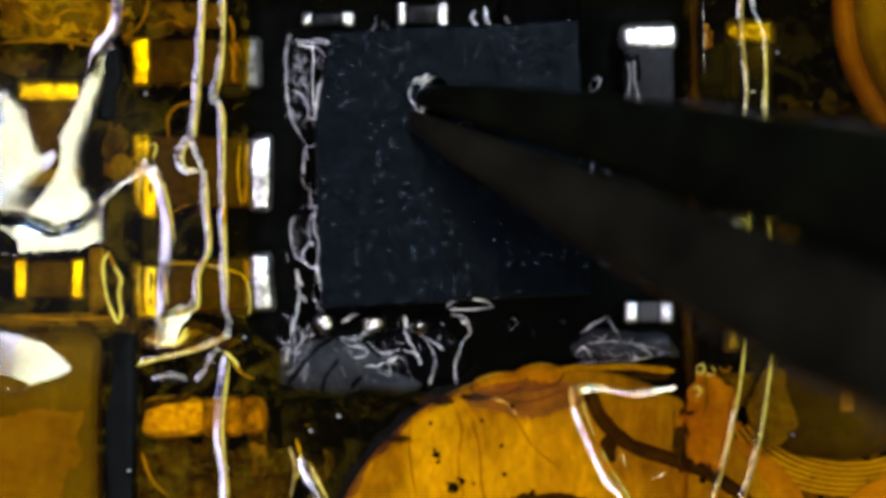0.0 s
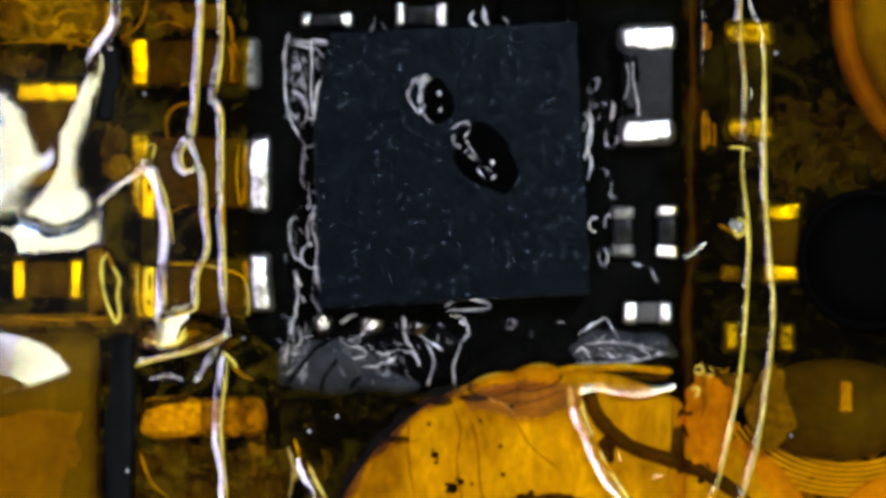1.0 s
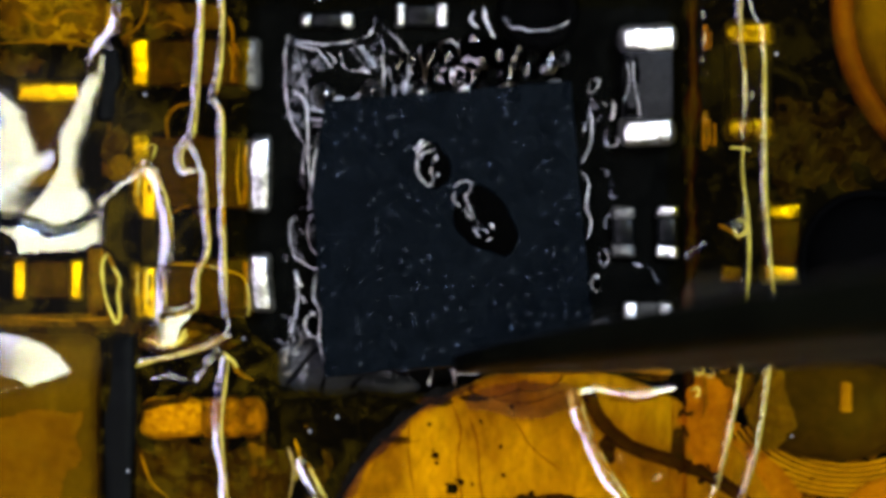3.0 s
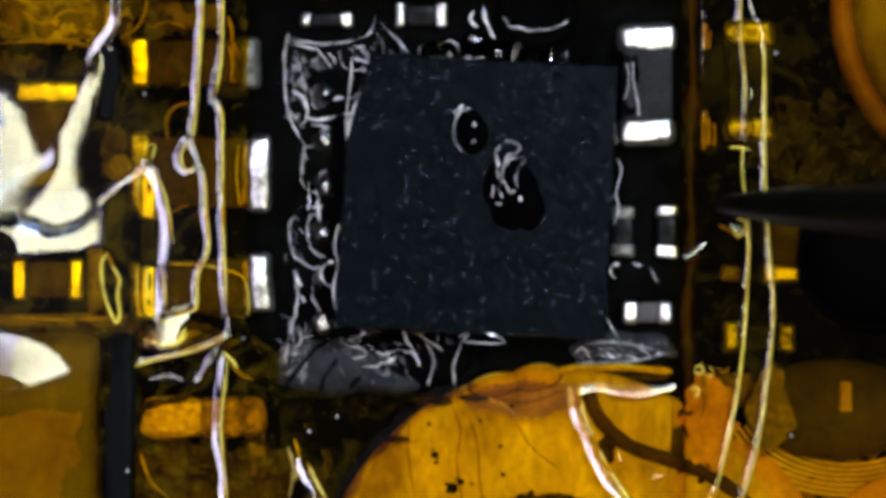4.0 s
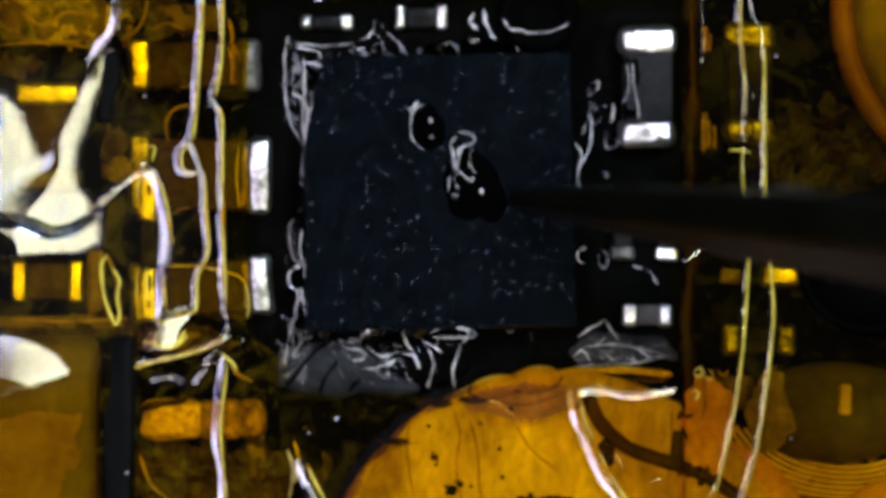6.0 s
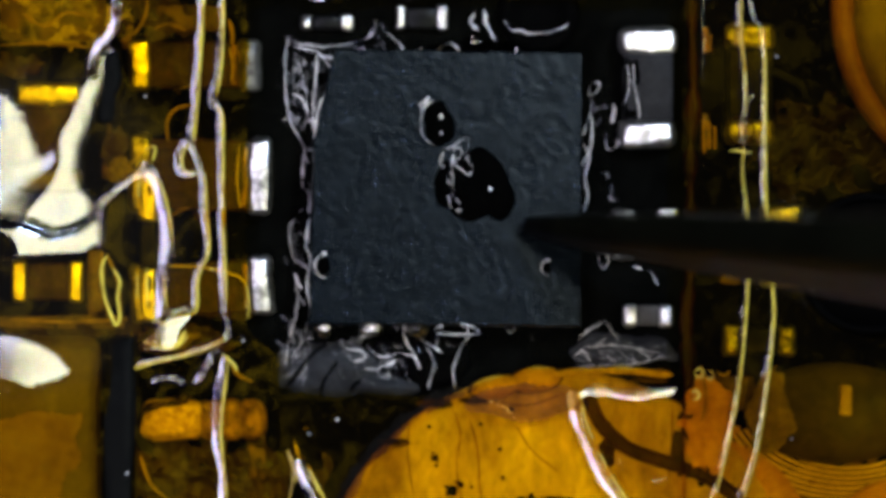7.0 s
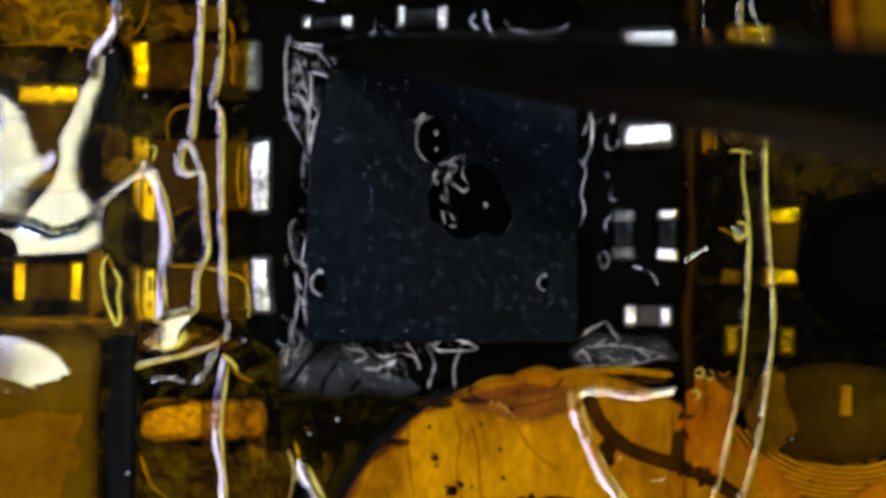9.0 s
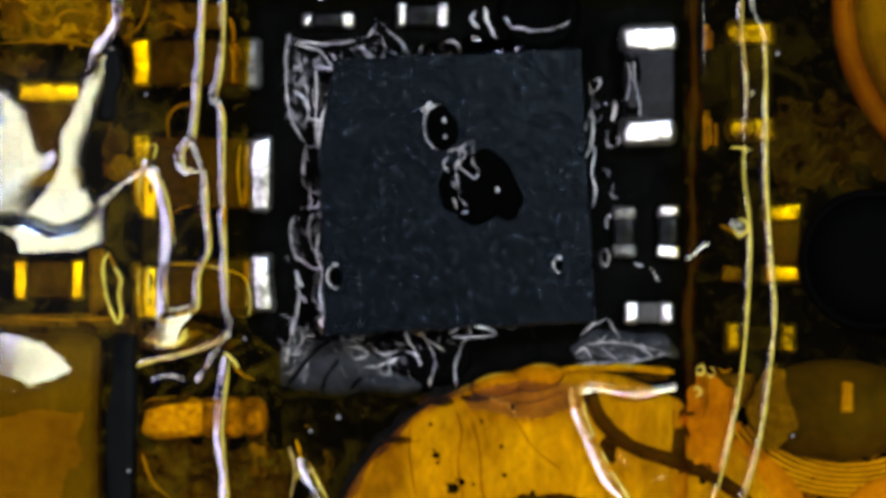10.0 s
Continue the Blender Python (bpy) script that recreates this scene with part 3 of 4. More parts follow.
# ---- tape ----
def crease(tape, line, shift, z, r=3.0):
    """A yellow line on the tape: beside creases a painted highlight fringe, elsewhere adhesive."""
    o = tape.location
    mx, my = 784 + o.x / S, 441 - o.y / S
    part("crease", tube([(x + shift - mx, y - my, z) for x, y in line], r, 6, 0.5), M_CREASE, tape, "yellow line on the tape, painted highlight fringe and adhesive")


def build_tape():
    def west(X, Y):
        calm = 1 - 0.85 * smooth01((210 - X) / 40) * smooth01((Y - 140) / 40) * smooth01((1200 - Y) / 40)
        Z = 70 + (waves(X, Y, 160, 3) * 0.6 + waves(X, Y, 60, 4) * 0.08) * calm
        for i, (line, w) in enumerate((
                ([(358, -300), (358, -20), (351, 80), (345, 180), (338, 246), (358, 300), (362, 380), (366, 440), (346, 490), (343, 545), (300, 556)], 6),
                ([(338, 246), (318, 270), (322, 300), (340, 300)], 9),
                ([(392, -300), (392, -20), (388, 100), (376, 185)], 5),
                ([(380, 175), (390, 200), (390, 300), (392, 420), (397, 540), (405, 575), (384, 610), (368, 640)], 6),
                ([(400, 636), (388, 740), (390, 800), (400, 882), (404, 1200)], 12),
                ([(212, -300), (212, -20), (205, 50), (176, 92), (171, 128)], 14))):
            Z = Z + ridge(X, Y, line, w, 20 + i)
        for i, (line, w) in enumerate((
                ([(160, 372), (215, 322), (262, 292)], 9),
                ([(262, 292), (288, 340), (302, 420), (292, 500), (288, 560)], 15),
                ([(250, 636), (330, 622), (400, 590)], 7),
                ([(386, 622), (350, 672)], 6),
                ([(272, 668), (300, 662), (325, 672)], 6))):
            Z = Z + ridge(X, Y, line, w, 26 + i)
        # lifted, tilted patches that catch the ring lamp
        lobe = [(-90, 150), (12, 170), (30, 188), (42, 200), (52, 230), (64, 260), (75, 278)]
        limb = [(198, 92), (186, 126), (172, 168), (154, 220), (140, 262), (136, 300), (141, 328), (158, 350), (172, 372), (178, 400), (180, 426)]
        outline = lobe + [(88, 268), (106, 238), (124, 204), (142, 162), (156, 128), (166, 100)] + limb + [(150, 444), (0, 452), (-90, 455)]
        patch = np.clip(lifted(X, Y, [lobe, limb], outline), 0, 34)
        fan = np.arctan2(X - 80, 620 - Y)
        Z = Z + patch + (0.03 * np.sin(fan * 260 + 1.5 * waves(X, Y, 90, 77)) + 0.03 * np.sin(fan * 117 + waves(X, Y, 70, 78))) * smooth01(patch / 3) * smooth01((Y - 160) / 30) * smooth01((362 - Y) / 20)
        fold = np.interp(X, [-60, 0, 40, 95, 140, 170, 200], [380, 384, 388, 410, 400, 378, 372])
        Z = Z - 6 * np.exp(-((Y - fold) / 6.5) ** 2) * smooth01((190 - X) / 30)
        knot = [(348, 538), (338, 560), (322, 578), (312, 612)]
        Z = Z + np.clip(lifted(X, Y, [knot], knot + [(284, 618), (260, 612), (268, 590), (276, 566), (294, 548), (322, 540)], 3.0), 0, 9)
        upper = [(-90, 580), (0, 587), (40, 594), (80, 610), (108, 630), (124, 648)]
        Z = Z + np.clip(lifted(X, Y, [upper], upper + [(126, 658), (104, 668), (60, 682), (0, 694), (-90, 704)], 7.0), 0, 17)
        return Z

    t = sheet("adhesive_tape", -700, 505, -400, 1300, 1.8, west, M_TAPE_WEST,
              keep=lambda X, Y: 438 + 58 * smooth01((Y - 575) / 60) - X + 3 * waves(X, Y, 90, 14) + 1.5 * waves(X, Y, 30, 15))
    tagged(t, "wrinkled glossy amber polyimide tape over small capacitors", "tape", "masking tape strips")
    # Yellow fringes of the crease highlights, painted as lines.
    for line in (((358, -40), (351, 80), (345, 180), (338, 246)), ((358, 300), (362, 380), (366, 440), (346, 490), (343, 545), (305, 556)), ((392, -40), (388, 100), (378, 170)),
                 ((380, 185), (390, 210), (390, 300), (392, 420), (397, 540)), ((338, 300), (322, 300), (318, 272), (332, 250)), ((268, 300), (290, 350), (302, 430)),
                 ((400, 636), (388, 740), (390, 800), (400, 900)), ((250, 600), (300, 612), (330, 590)), ((262, 560), (300, 570), (318, 548))):
        crease(t, line, 5, 70)
    for line in (((238, 648), (290, 632), (330, 624), (372, 610), (398, 592)), ((300, 612), (318, 600), (330, 580)), ((395, 622), (415, 640), (420, 652)), ((262, 470), (262, 540)), ((290, 480), (296, 540)), ((192, 448), (182, 470), (186, 515), (195, 545), (207, 571), (214, 556), (210, 520), (214, 494), (200, 470))):
        crease(t, line, 0, 70, 3.4)
    for line in (((300, 468), (350, 468), (400, 478), (432, 492), (442, 530), (440, 558)), ((245, 470), (244, 555)), ((250, 300), (246, 340), (250, 380)), ((405, 80), (412, 110), (410, 148)), ((424, 255), (420, 310), (426, 365)), ((230, 290), (258, 262), (276, 258), (270, 284))):
        crease(t, line, 0, 69, 1.7)

    def east(X, Y):
        Z = 70 + waves(X, Y, 170, 6) * 0.6 + waves(X, Y, 50, 7) * 0.06
        for i, (line, w) in enumerate((
                ([(1304, -300), (1304, 60), (1311, 130), (1312, 200), (1312, 340), (1318, 420), (1315, 520), (1305, 640), (1290, 740), (1255, 890), (1200, 1200)], 3.6),
                ([(1320, -300), (1326, 0), (1345, 60), (1346, 200), (1347, 340), (1356, 460), (1362, 560), (1350, 680), (1333, 790), (1305, 890), (1250, 1200)], 4.2),
                ([(1308, 158), (1318, 152), (1327, 164), (1318, 175), (1308, 164)], 3.5),
                ([(1240, -200), (1240, 60), (1244, 240), (1240, 300)], 3),
                ([(1210, 455), (1245, 430)], 6),
                ([(1290, 395), (1308, 400), (1302, 412)], 6))):
            Z = Z + ridge(X, Y, line, w, 40 + i)
        return Z

    t = sheet("adhesive_tape", 1205, 2300, -400, 1300, 1.8, east, M_TAPE,
              keep=lambda X, Y: np.hypot((X - 1545) / 1.0, Y - 462) - 128 + 5 * waves(X, Y, 80, 17))
    tagged(t, "creased amber polyimide tape over capacitors and a black plug", "tape", "masking tape strips")
    for line in (((1304, -40), (1304, 60), (1311, 130), (1312, 200)), ((1312, 340), (1318, 420), (1315, 520), (1305, 640), (1290, 740), (1255, 890)),
                 ((1345, 60), (1346, 200), (1347, 340), (1356, 460), (1362, 560), (1350, 680), (1333, 790), (1305, 890)), ((1308, 255), (1306, 300), (1312, 350)), ((1282, 262), (1300, 262), (1322, 266)), ((1296, 388), (1310, 392), (1312, 408), (1298, 418), (1290, 404)), ((1222, 652), (1232, 646), (1238, 656), (1228, 662), (1222, 654)), ((1246, 648), (1256, 656), (1250, 666), (1242, 660)), ((1262, 650), (1274, 658), (1284, 650)), ((1216, 690), (1226, 684), (1230, 696), (1220, 702))):
        crease(t, line, 5, 70, 3.0 if len(line) > 4 and line[0][0] > 1290 else 1.9)

    def south(X, Y):
        Z = 46 + waves(X, Y, 120, 8) * 0.5 + waves(X, Y, 40, 9) * 0.06
        for i, (line, w) in enumerate((
                ([(1014, 694), (1022, 735), (1050, 800), (1078, 850), (1125, 920), (1200, 1100)], 13),
                ([(1020, 690), (1050, 680), (1110, 692), (1185, 682)], 12),
                ([(532, 815), (548, 850), (575, 900)], 12),
                ([(866, 704), (888, 712), (908, 732)], 5),
                ([(1092, 800), (1106, 824)], 4),
                ([(1150, 846), (1172, 838)], 4),
                ([(440, 880), (450, 860)], 9),
                ([(718, 815), (724, 836)], 3.5),
                ([(985, 742), (993, 790), (986, 842)], 2.0), ([(1030, 758), (1036, 790)], 1.8), ([(1098, 836), (1122, 822), (1150, 836)], 2.2), ([(1146, 866), (1180, 852)], 2.0), ([(872, 758), (886, 790), (880, 815)], 1.6),
                ([(690, 806), (702, 846)], 1.8), ([(946, 800), (960, 850)], 1.6))):
            Z = Z + ridge(X, Y, line, w, 60 + i)
        return Z

    t = sheet("adhesive_tape", 497, 1213, 630, 1300, 1.8, south, M_TAPE,
              keep=lambda X, Y: Y - (692 - 48 * smooth01((X - 780) / 160) + 4 * waves(X, Y, 90, 11)))
    tagged(t, "amber polyimide tape over the orange copper pad", "tape", "masking tape strips")
    for line in (((1018, 700), (1024, 735), (1052, 800), (1080, 850), (1127, 920)), ((1060, 690), (1110, 700), (1182, 690)), ((534, 815), (550, 850), (577, 900)), ((512, 776), (520, 810), (514, 850))):
        crease(t, line, 10, 45, 2.6)
    t = sheet("adhesive_tape", 442, 1203, -500, 2, 5, lambda X, Y: 50 + waves(X, Y, 120, 12) * 2.0, M_TAPE,
              keep=lambda X, Y: -Y - 4 + 4 * waves(X, Y, 90, 13))
    tagged(t, "amber polyimide tape at the board window's edge", "tape", "masking tape strips")


# ---- flux ----
def build_flux():
    def blob(cx, cy, rx, ry, seed, n1=0.14, n2=0.04):
        return lambda X, Y: 1 - np.hypot((X - cx) / rx, (Y - cy) / ry) + n1 * waves(X, Y, 60, seed) + n2 * waves(X, Y, 26, seed + 1)

    def pool(x0, x1, y0, y1, keep, top, rough, fine, seed, material=M_FLUX, label="", step=2.0, sx=1.0, sy=1.0):
        f = sheet("flux_pool", x0, x1, y0, y1, step,
                  lambda X, Y: 2 + top * np.sqrt(np.clip(keep(X, Y), 0, 1)) + rough * waves(X * sx, Y * sy, 58, seed + 2) + fine * waves(X, Y, 16, seed + 3), material,
                  keep=lambda X, Y: keep(X, Y))
        return tagged(f, label or "glossy wrinkled flux residue on the black board", "flux", "flux residue round the chip")

    mound = blob(580, 652, 98, 54, 111, 0.06, 0.0)
    tail = blob(682, 680, 62, 22, 113, 0.10, 0.02)
    pool(470, 850, 560, 725, lambda X, Y: np.maximum(mound(X, Y), tail(X, Y)), 18, 0.8, 0.2, 111, M_RESIN, "cloudy grey melted resin mound beside the chip")
    for line in (((506, 682), (524, 660), (544, 634), (566, 612), (590, 600)), ((568, 694), (574, 668), (590, 646), (598, 634)), ((620, 690), (628, 676), (640, 668))):
        x0, y0 = line[0]
        s = thing("resin_crack", x0, y0, 0, "dark crack across the cloudy resin mound", "crack", "cracks in the resin")
        part("crack", tube([(x - x0, y - y0, 16) for x, y in line], 4.0, 8, 1.0), M_BURNT, s)
    pool(640, 850, 555, 705, blob(745, 632, 88, 56, 171, 0.06, 0.0), 12, 0.0, 0.0, 171, M_BURNT, "black glossy burnt flux on the board")
    pool(1000, 1200, 560, 665, blob(1100, 616, 92, 32, 141), 12, 1.6, 0.2, 141, M_RESIN, "cloudy grey melted resin beside the chip")
    pool(700, 1010, 60, 160, blob(850, 110, 150, 45, 151), 10, 6.0, 0.2, 151)

    # crusty crests of flux beside the chip, their highlights put into a white colour
    def crests(lines, r=1.25, z=None):
        """Thin ridges of flux, white for their highlights, each through a few points, wavering a little on the way."""
        for line in lines:
            x0, y0 = line[0]
            low = z if z is not None else 3 if y0 < 585 else 19
            pts = []
            for (ax, ay), (bx, by) in zip(line[:-1], line[1:]):
                n = max(1, int(math.hypot(bx - ax, by - ay) / 11))
                for k in range(n):
                    x, y = ax + (bx - ax) * k / n, ay + (by - ay) * k / n
                    w = noise.noise_vector(Vector((x * 0.09, y * 0.09, r)))
                    pts.append((x - x0 + 2.6 * w.x, y - y0 + 2.6 * w.y, low))
            pts.append((line[-1][0] - x0, line[-1][1] - y0, low))
            s = thing("flux_crest", x0, y0, 0, "thin flux crest beside the chip with painted white highlight", "flux", "flux crests round the chip")
            part("crest", tube(pts, r * 0.95, 8, 0.85, 1.2, rag=2.6), M_FILLET if r > 2 else M_RIM_SHINE, s)

    # the north side, west half
    crests((((508, 57), (515, 68), (530, 74), (560, 77), (600, 76), (640, 68), (660, 55)), ((508, 62), (512, 75), (540, 84), (560, 87), (575, 105), (588, 122)),
            ((600, 88), (604, 105), (610, 122), (628, 126), (655, 122)), ((664, 55), (680, 80), (676, 110), (680, 150), (674, 190)),
            ((673, 38), (690, 60), (712, 80), (724, 105), (722, 140), (718, 172)), ((688, 125), (695, 150), (698, 180))))
    crests((((664, 28), (660, 50), (650, 60)), ((700, 70), (712, 85), (712, 100)), ((640, 85), (655, 105), (665, 118), (640, 120)), ((600, 205), (635, 198)), ((622, 72), (630, 84), (645, 80)), ((575, 90), (590, 100), (592, 112))), 1.5)
    # Thick white lines painted for glints on the solder pads and flux.
    crests((((558, 162), (585, 175), (625, 172), (642, 164), (656, 158)), ((640, 124), (655, 128)), ((718, 140), (716, 168)), ((803, 115), (800, 135), (805, 155))), 4.0)
    # the north side, east half
    crests((((745, 78), (740, 95), (748, 120), (752, 150)), ((760, 80), (756, 100), (754, 140)), ((785, 95), (778, 82), (795, 72), (810, 82), (812, 98)),
            ((800, 100), (830, 102), (860, 118), (835, 125), (805, 112)), ((990, 100), (1005, 95), (1000, 110), (985, 118), (945, 122)), ((905, 108), (918, 112), (922, 122), (908, 120), (903, 110))))
    crests((((838, 18), (832, 35), (846, 50)), ((855, 12), (860, 40), (875, 68)), ((958, 132), (980, 128), (988, 112)), ((720, 34), (745, 32), (768, 34))), 2.6)
    # The round sensor's rim highlight, painted as a pale line.
    crests((((890, 30), (905, 48), (940, 55), (980, 52), (1005, 38)),), 1.4, 36)
    # the west side
    crests((((508, 60), (503, 100), (504, 150), (507, 182), (514, 215), (524, 232), (537, 256), (545, 286)), ((526, 228), (540, 214), (543, 196), (532, 168), (516, 160)), ((540, 150), (542, 180), (546, 200)), ((550, 155), (552, 180), (562, 196)),
            ((575, 255), (545, 262), (535, 270), (534, 310)), ((532, 312), (538, 330), (552, 340), (562, 345)), ((580, 300), (565, 312), (570, 340)), ((588, 315), (592, 345)), ((530, 370), (535, 364), (560, 368), (575, 366))), 1.2)
    crests((((530, 390), (520, 385), (513, 395), (512, 430), (522, 455), (540, 468), (555, 475), (575, 470)), ((565, 378), (550, 382), (543, 405), (548, 435), (560, 450), (575, 456)),
            ((553, 500), (552, 525), (565, 550), (575, 556)), ((524, 475), (527, 530), (520, 565), (514, 590)), ((546, 318), (548, 345), (546, 372)), ((556, 312), (562, 350), (566, 395))), 1.5)
    crests((((543, 208), (560, 212), (580, 210), (596, 204)), ((552, 222), (570, 225), (585, 235), (590, 245)), ((522, 478), (526, 496), (536, 506)), ((530, 522), (540, 535))), 2.4)
    # the south-west corner
    crests((((515, 572), (513, 590), (508, 620), (505, 640)), ((555, 592), (540, 598), (520, 620), (508, 640), (495, 655))), 2.0, 8)
    # the south side
    crests((((600, 600), (612, 612), (630, 616), (648, 624), (640, 632), (625, 636)), ((600, 645), (605, 660), (612, 668)), ((648, 605), (660, 618), (675, 627), (700, 622), (712, 620), (735, 628), (742, 645)),
            ((718, 650), (722, 662), (732, 674)), ((668, 648), (672, 660), (690, 668)), ((640, 648), (668, 648), (685, 638))), 1.25, 19)
    crests((((792, 556), (818, 562), (830, 588), (812, 616), (802, 646), (805, 685)), ((712, 556), (714, 585), (722, 606), (735, 625), (742, 648)), ((740, 588), (758, 612), (768, 640), (762, 665), (758, 684)), ((900, 562), (912, 570), (905, 585), (895, 575)), ((938, 582), (942, 600)), ((985, 568), (1000, 572)), ((655, 668), (662, 680)), ((748, 600), (766, 608), (782, 622))), 1.25, 19)
    crests((((604, 572), (616, 562), (634, 558)), ((684, 642), (702, 632)), ((714, 560), (718, 582)), ((812, 566), (824, 576)), ((640, 592), (652, 584))), 3.2, 16)
    # the cloudy resin by the south-east corner
    crests((((1028, 612), (1040, 608), (1065, 606), (1090, 605), (1130, 612), (1170, 620)), ((1025, 605), (1028, 590), (1045, 578), (1060, 570), (1072, 562), (1080, 575), (1095, 600)), ((1015, 640), (1020, 620), (1035, 618), (1045, 635)),
            ((1015, 643), (1060, 642), (1110, 640), (1150, 632), (1182, 625)), ((1055, 612), (1075, 625), (1090, 638)), ((1095, 612), (1105, 625), (1125, 636)), ((1045, 590), (1060, 602), (1070, 592)), ((1120, 615), (1140, 620), (1150, 632))), 1.2, 14)
    # the east side
    crests((((1045, 170), (1044, 195), (1047, 225), (1045, 255), (1035, 275), (1030, 290)), ((1044, 195), (1036, 220), (1030, 235)), ((1045, 142), (1060, 142), (1055, 158), (1042, 165), (1042, 148)),
            ((1072, 225), (1070, 250), (1080, 262), (1095, 250), (1088, 240)), ((1062, 300), (1075, 302), (1070, 312)), ((1082, 320), (1080, 345), (1092, 350)), ((1062, 442), (1072, 442), (1077, 458), (1068, 470), (1060, 455), (1062, 442)), ((1145, 470), (1165, 500))), 1.5)
    crests((((1088, 372), (1070, 390), (1072, 405)), ((1085, 178), (1084, 200), (1082, 215)), ((1120, 465), (1135, 470)), ((1212, 322), (1222, 308))), 2.6)
    crests((((1108, 110), (1112, 135), (1108, 165), (1100, 178)), ((1118, 110), (1120, 150), (1128, 180), (1130, 208))), 1.6, 62)
    rng = random.Random(21)
    loose = []
    for x0, x1, y0, y1, count, lean in ((504, 545, 88, 150, 34, 1.2), (548, 575, 90, 115, 8, 1.0), (610, 665, 75, 112, 16, 0.6), (508, 538, 162, 215, 16, 1.3), (680, 715, 85, 165, 12, 1.5), (520, 550, 565, 600, 12, 1.2),
                                         (500, 548, 605, 665, 30, 2.3), (600, 700, 612, 665, 18, 0.7), (1018, 1175, 600, 638, 34, 0.5), (505, 535, 395, 450, 8, 1.4),
                                         (655, 800, 566, 640, 24, 1.3), (512, 545, 556, 640, 18, 2.0), (560, 640, 590, 625, 16, 0.4), (1048, 1068, 160, 250, 5, 1.5)):
        for _ in range(count):
            x, y, a = rng.uniform(x0, x1), rng.uniform(y0, y1), lean + rng.uniform(-0.7, 0.7)
            line = []
            for _ in range(rng.randint(3, 5)):
                line.append((x, y))
                x, y, a = x + 6 * math.cos(a), y + 6 * math.sin(a), a + rng.uniform(-0.9, 0.9)
            loose.append(tuple(line))
    # Wrinkles as pale tubes, coloured for small highlights on the flux.
    bm = bmesh.new()
    for line in loose:
        tube([(x - 784, y - 441, 3 if line[0][1] < 585 else 15) for x, y in line], 0.8, 5, 0.9, bm=bm)
    tagged(part("flux_wrinkles", bm, M_WRINKLE_SHINE), "fine flux wrinkles on the board with painted pale highlights", "flux", kind="stuff")

    # mottled adhesive under the tapes
    def residue(cx, cy, rx, ry, seed, material, z=5, what="mottled amber adhesive residue under the tape", rag=1.0):
        f = sheet("adhesive_residue", cx - rx * 1.3, cx + rx * 1.3, cy - ry * 1.3, cy + ry * 1.3, 2 if rx < 75 else 3,
                  lambda X, Y: z + 3 * waves(X, Y, 40, seed) + 1.0 * waves(X, Y, 15, seed + 2), material, keep=blob(cx, cy, rx, ry, seed + 3, 0.24 * rag, 0.12 * rag))
        tagged(f, what, "adhesive", "adhesive residue patches")
    for k, (cx, cy, rx, ry, m) in enumerate(((90, 28, 120, 52, M_ADHESIVE), (275, 22, 75, 50, M_ADHESIVE_DARK), (325, 600, 84, 30, M_ADHESIVE_DARK), (340, 850, 220, 90, M_ADHESIVE_DARK),
                                             (330, 305, 90, 62, M_ADHESIVE_DARK), (335, 110, 80, 45, M_ADHESIVE_DARK),
                                             (120, 575, 130, 24, M_ADHESIVE_DARK), (1460, 255, 130, 85, M_HAZE), (1490, 856, 130, 44, M_GOLD), (30, 110, 60, 20, M_ADHESIVE_DARK), (400, 520, 50, 50, M_ADHESIVE_DARK))):
        residue(cx, cy, rx, ry, 300 + 7 * k, m)
    for k, (cx, cy, rx, ry) in enumerate(((700, 776, 26, 7), (768, 708, 40, 9), (842, 704, 24, 6), (1078, 794, 15, 28), (1215, 742, 16, 24), (1236, 826, 26, 14), (970, 884, 70, 12), (1200, 792, 14, 40))):
        residue(cx, cy, rx, ry, 500 + 11 * k, M_SOOT, 31, "dark brown soot baked on the copper pad")
    # Amber lines stand in for glints in wrinkled tape; some are adhesive.
    def thread(line):
        x0, y0 = line[0]
        s = thing("amber_glint_line", x0, y0, 56, "thin amber line under the tape, painted glint and adhesive", "adhesive", "adhesive threads")
        part("thread", tube([(x - x0, y - y0, 0) for x, y in line], 3.4, 6, 0.5), M_THREAD, s)
    for line in (((182, 440), (178, 490), (192, 545), (206, 572), (215, 545), (208, 490), (190, 445)), ((300, 255), (296, 215), (312, 190), (345, 182)), ((250, 640), (300, 632), (350, 612), (400, 600)),
                 ((300, 465), (350, 470), (400, 480), (435, 500), (440, 555)), ((275, 130), (300, 95), (345, 88), (400, 95)), ((215, 70), (240, 55), (258, 25), (262, -10)),
                 ((20, 560), (120, 566), (230, 560)), ((0, 78), (90, 74), (180, 84)), ((40, 20), (80, 44), (120, 20), (170, 30)),
                 ((300, 380), (340, 362), (420, 358)), ((430, 90), (424, 130), (432, 160)), ((410, 640), (425, 660), (450, 672))):
        thread(line)
    for line in (((1270, 398), (1290, 408), (1308, 425)), ((1240, 640), (1248, 700), (1240, 740)),
                 ((510, 790), (520, 830), (512, 882)), ((250, 800), (268, 850), (300, 880)), ((285, 152), (296, 112), (338, 90)),
                 ((350, 112), (390, 102), (412, 126), (400, 145)), ((421, 78), (426, 110), (423, 150)), ((424, 268), (431, 300), (428, 345))):
        thread(line)
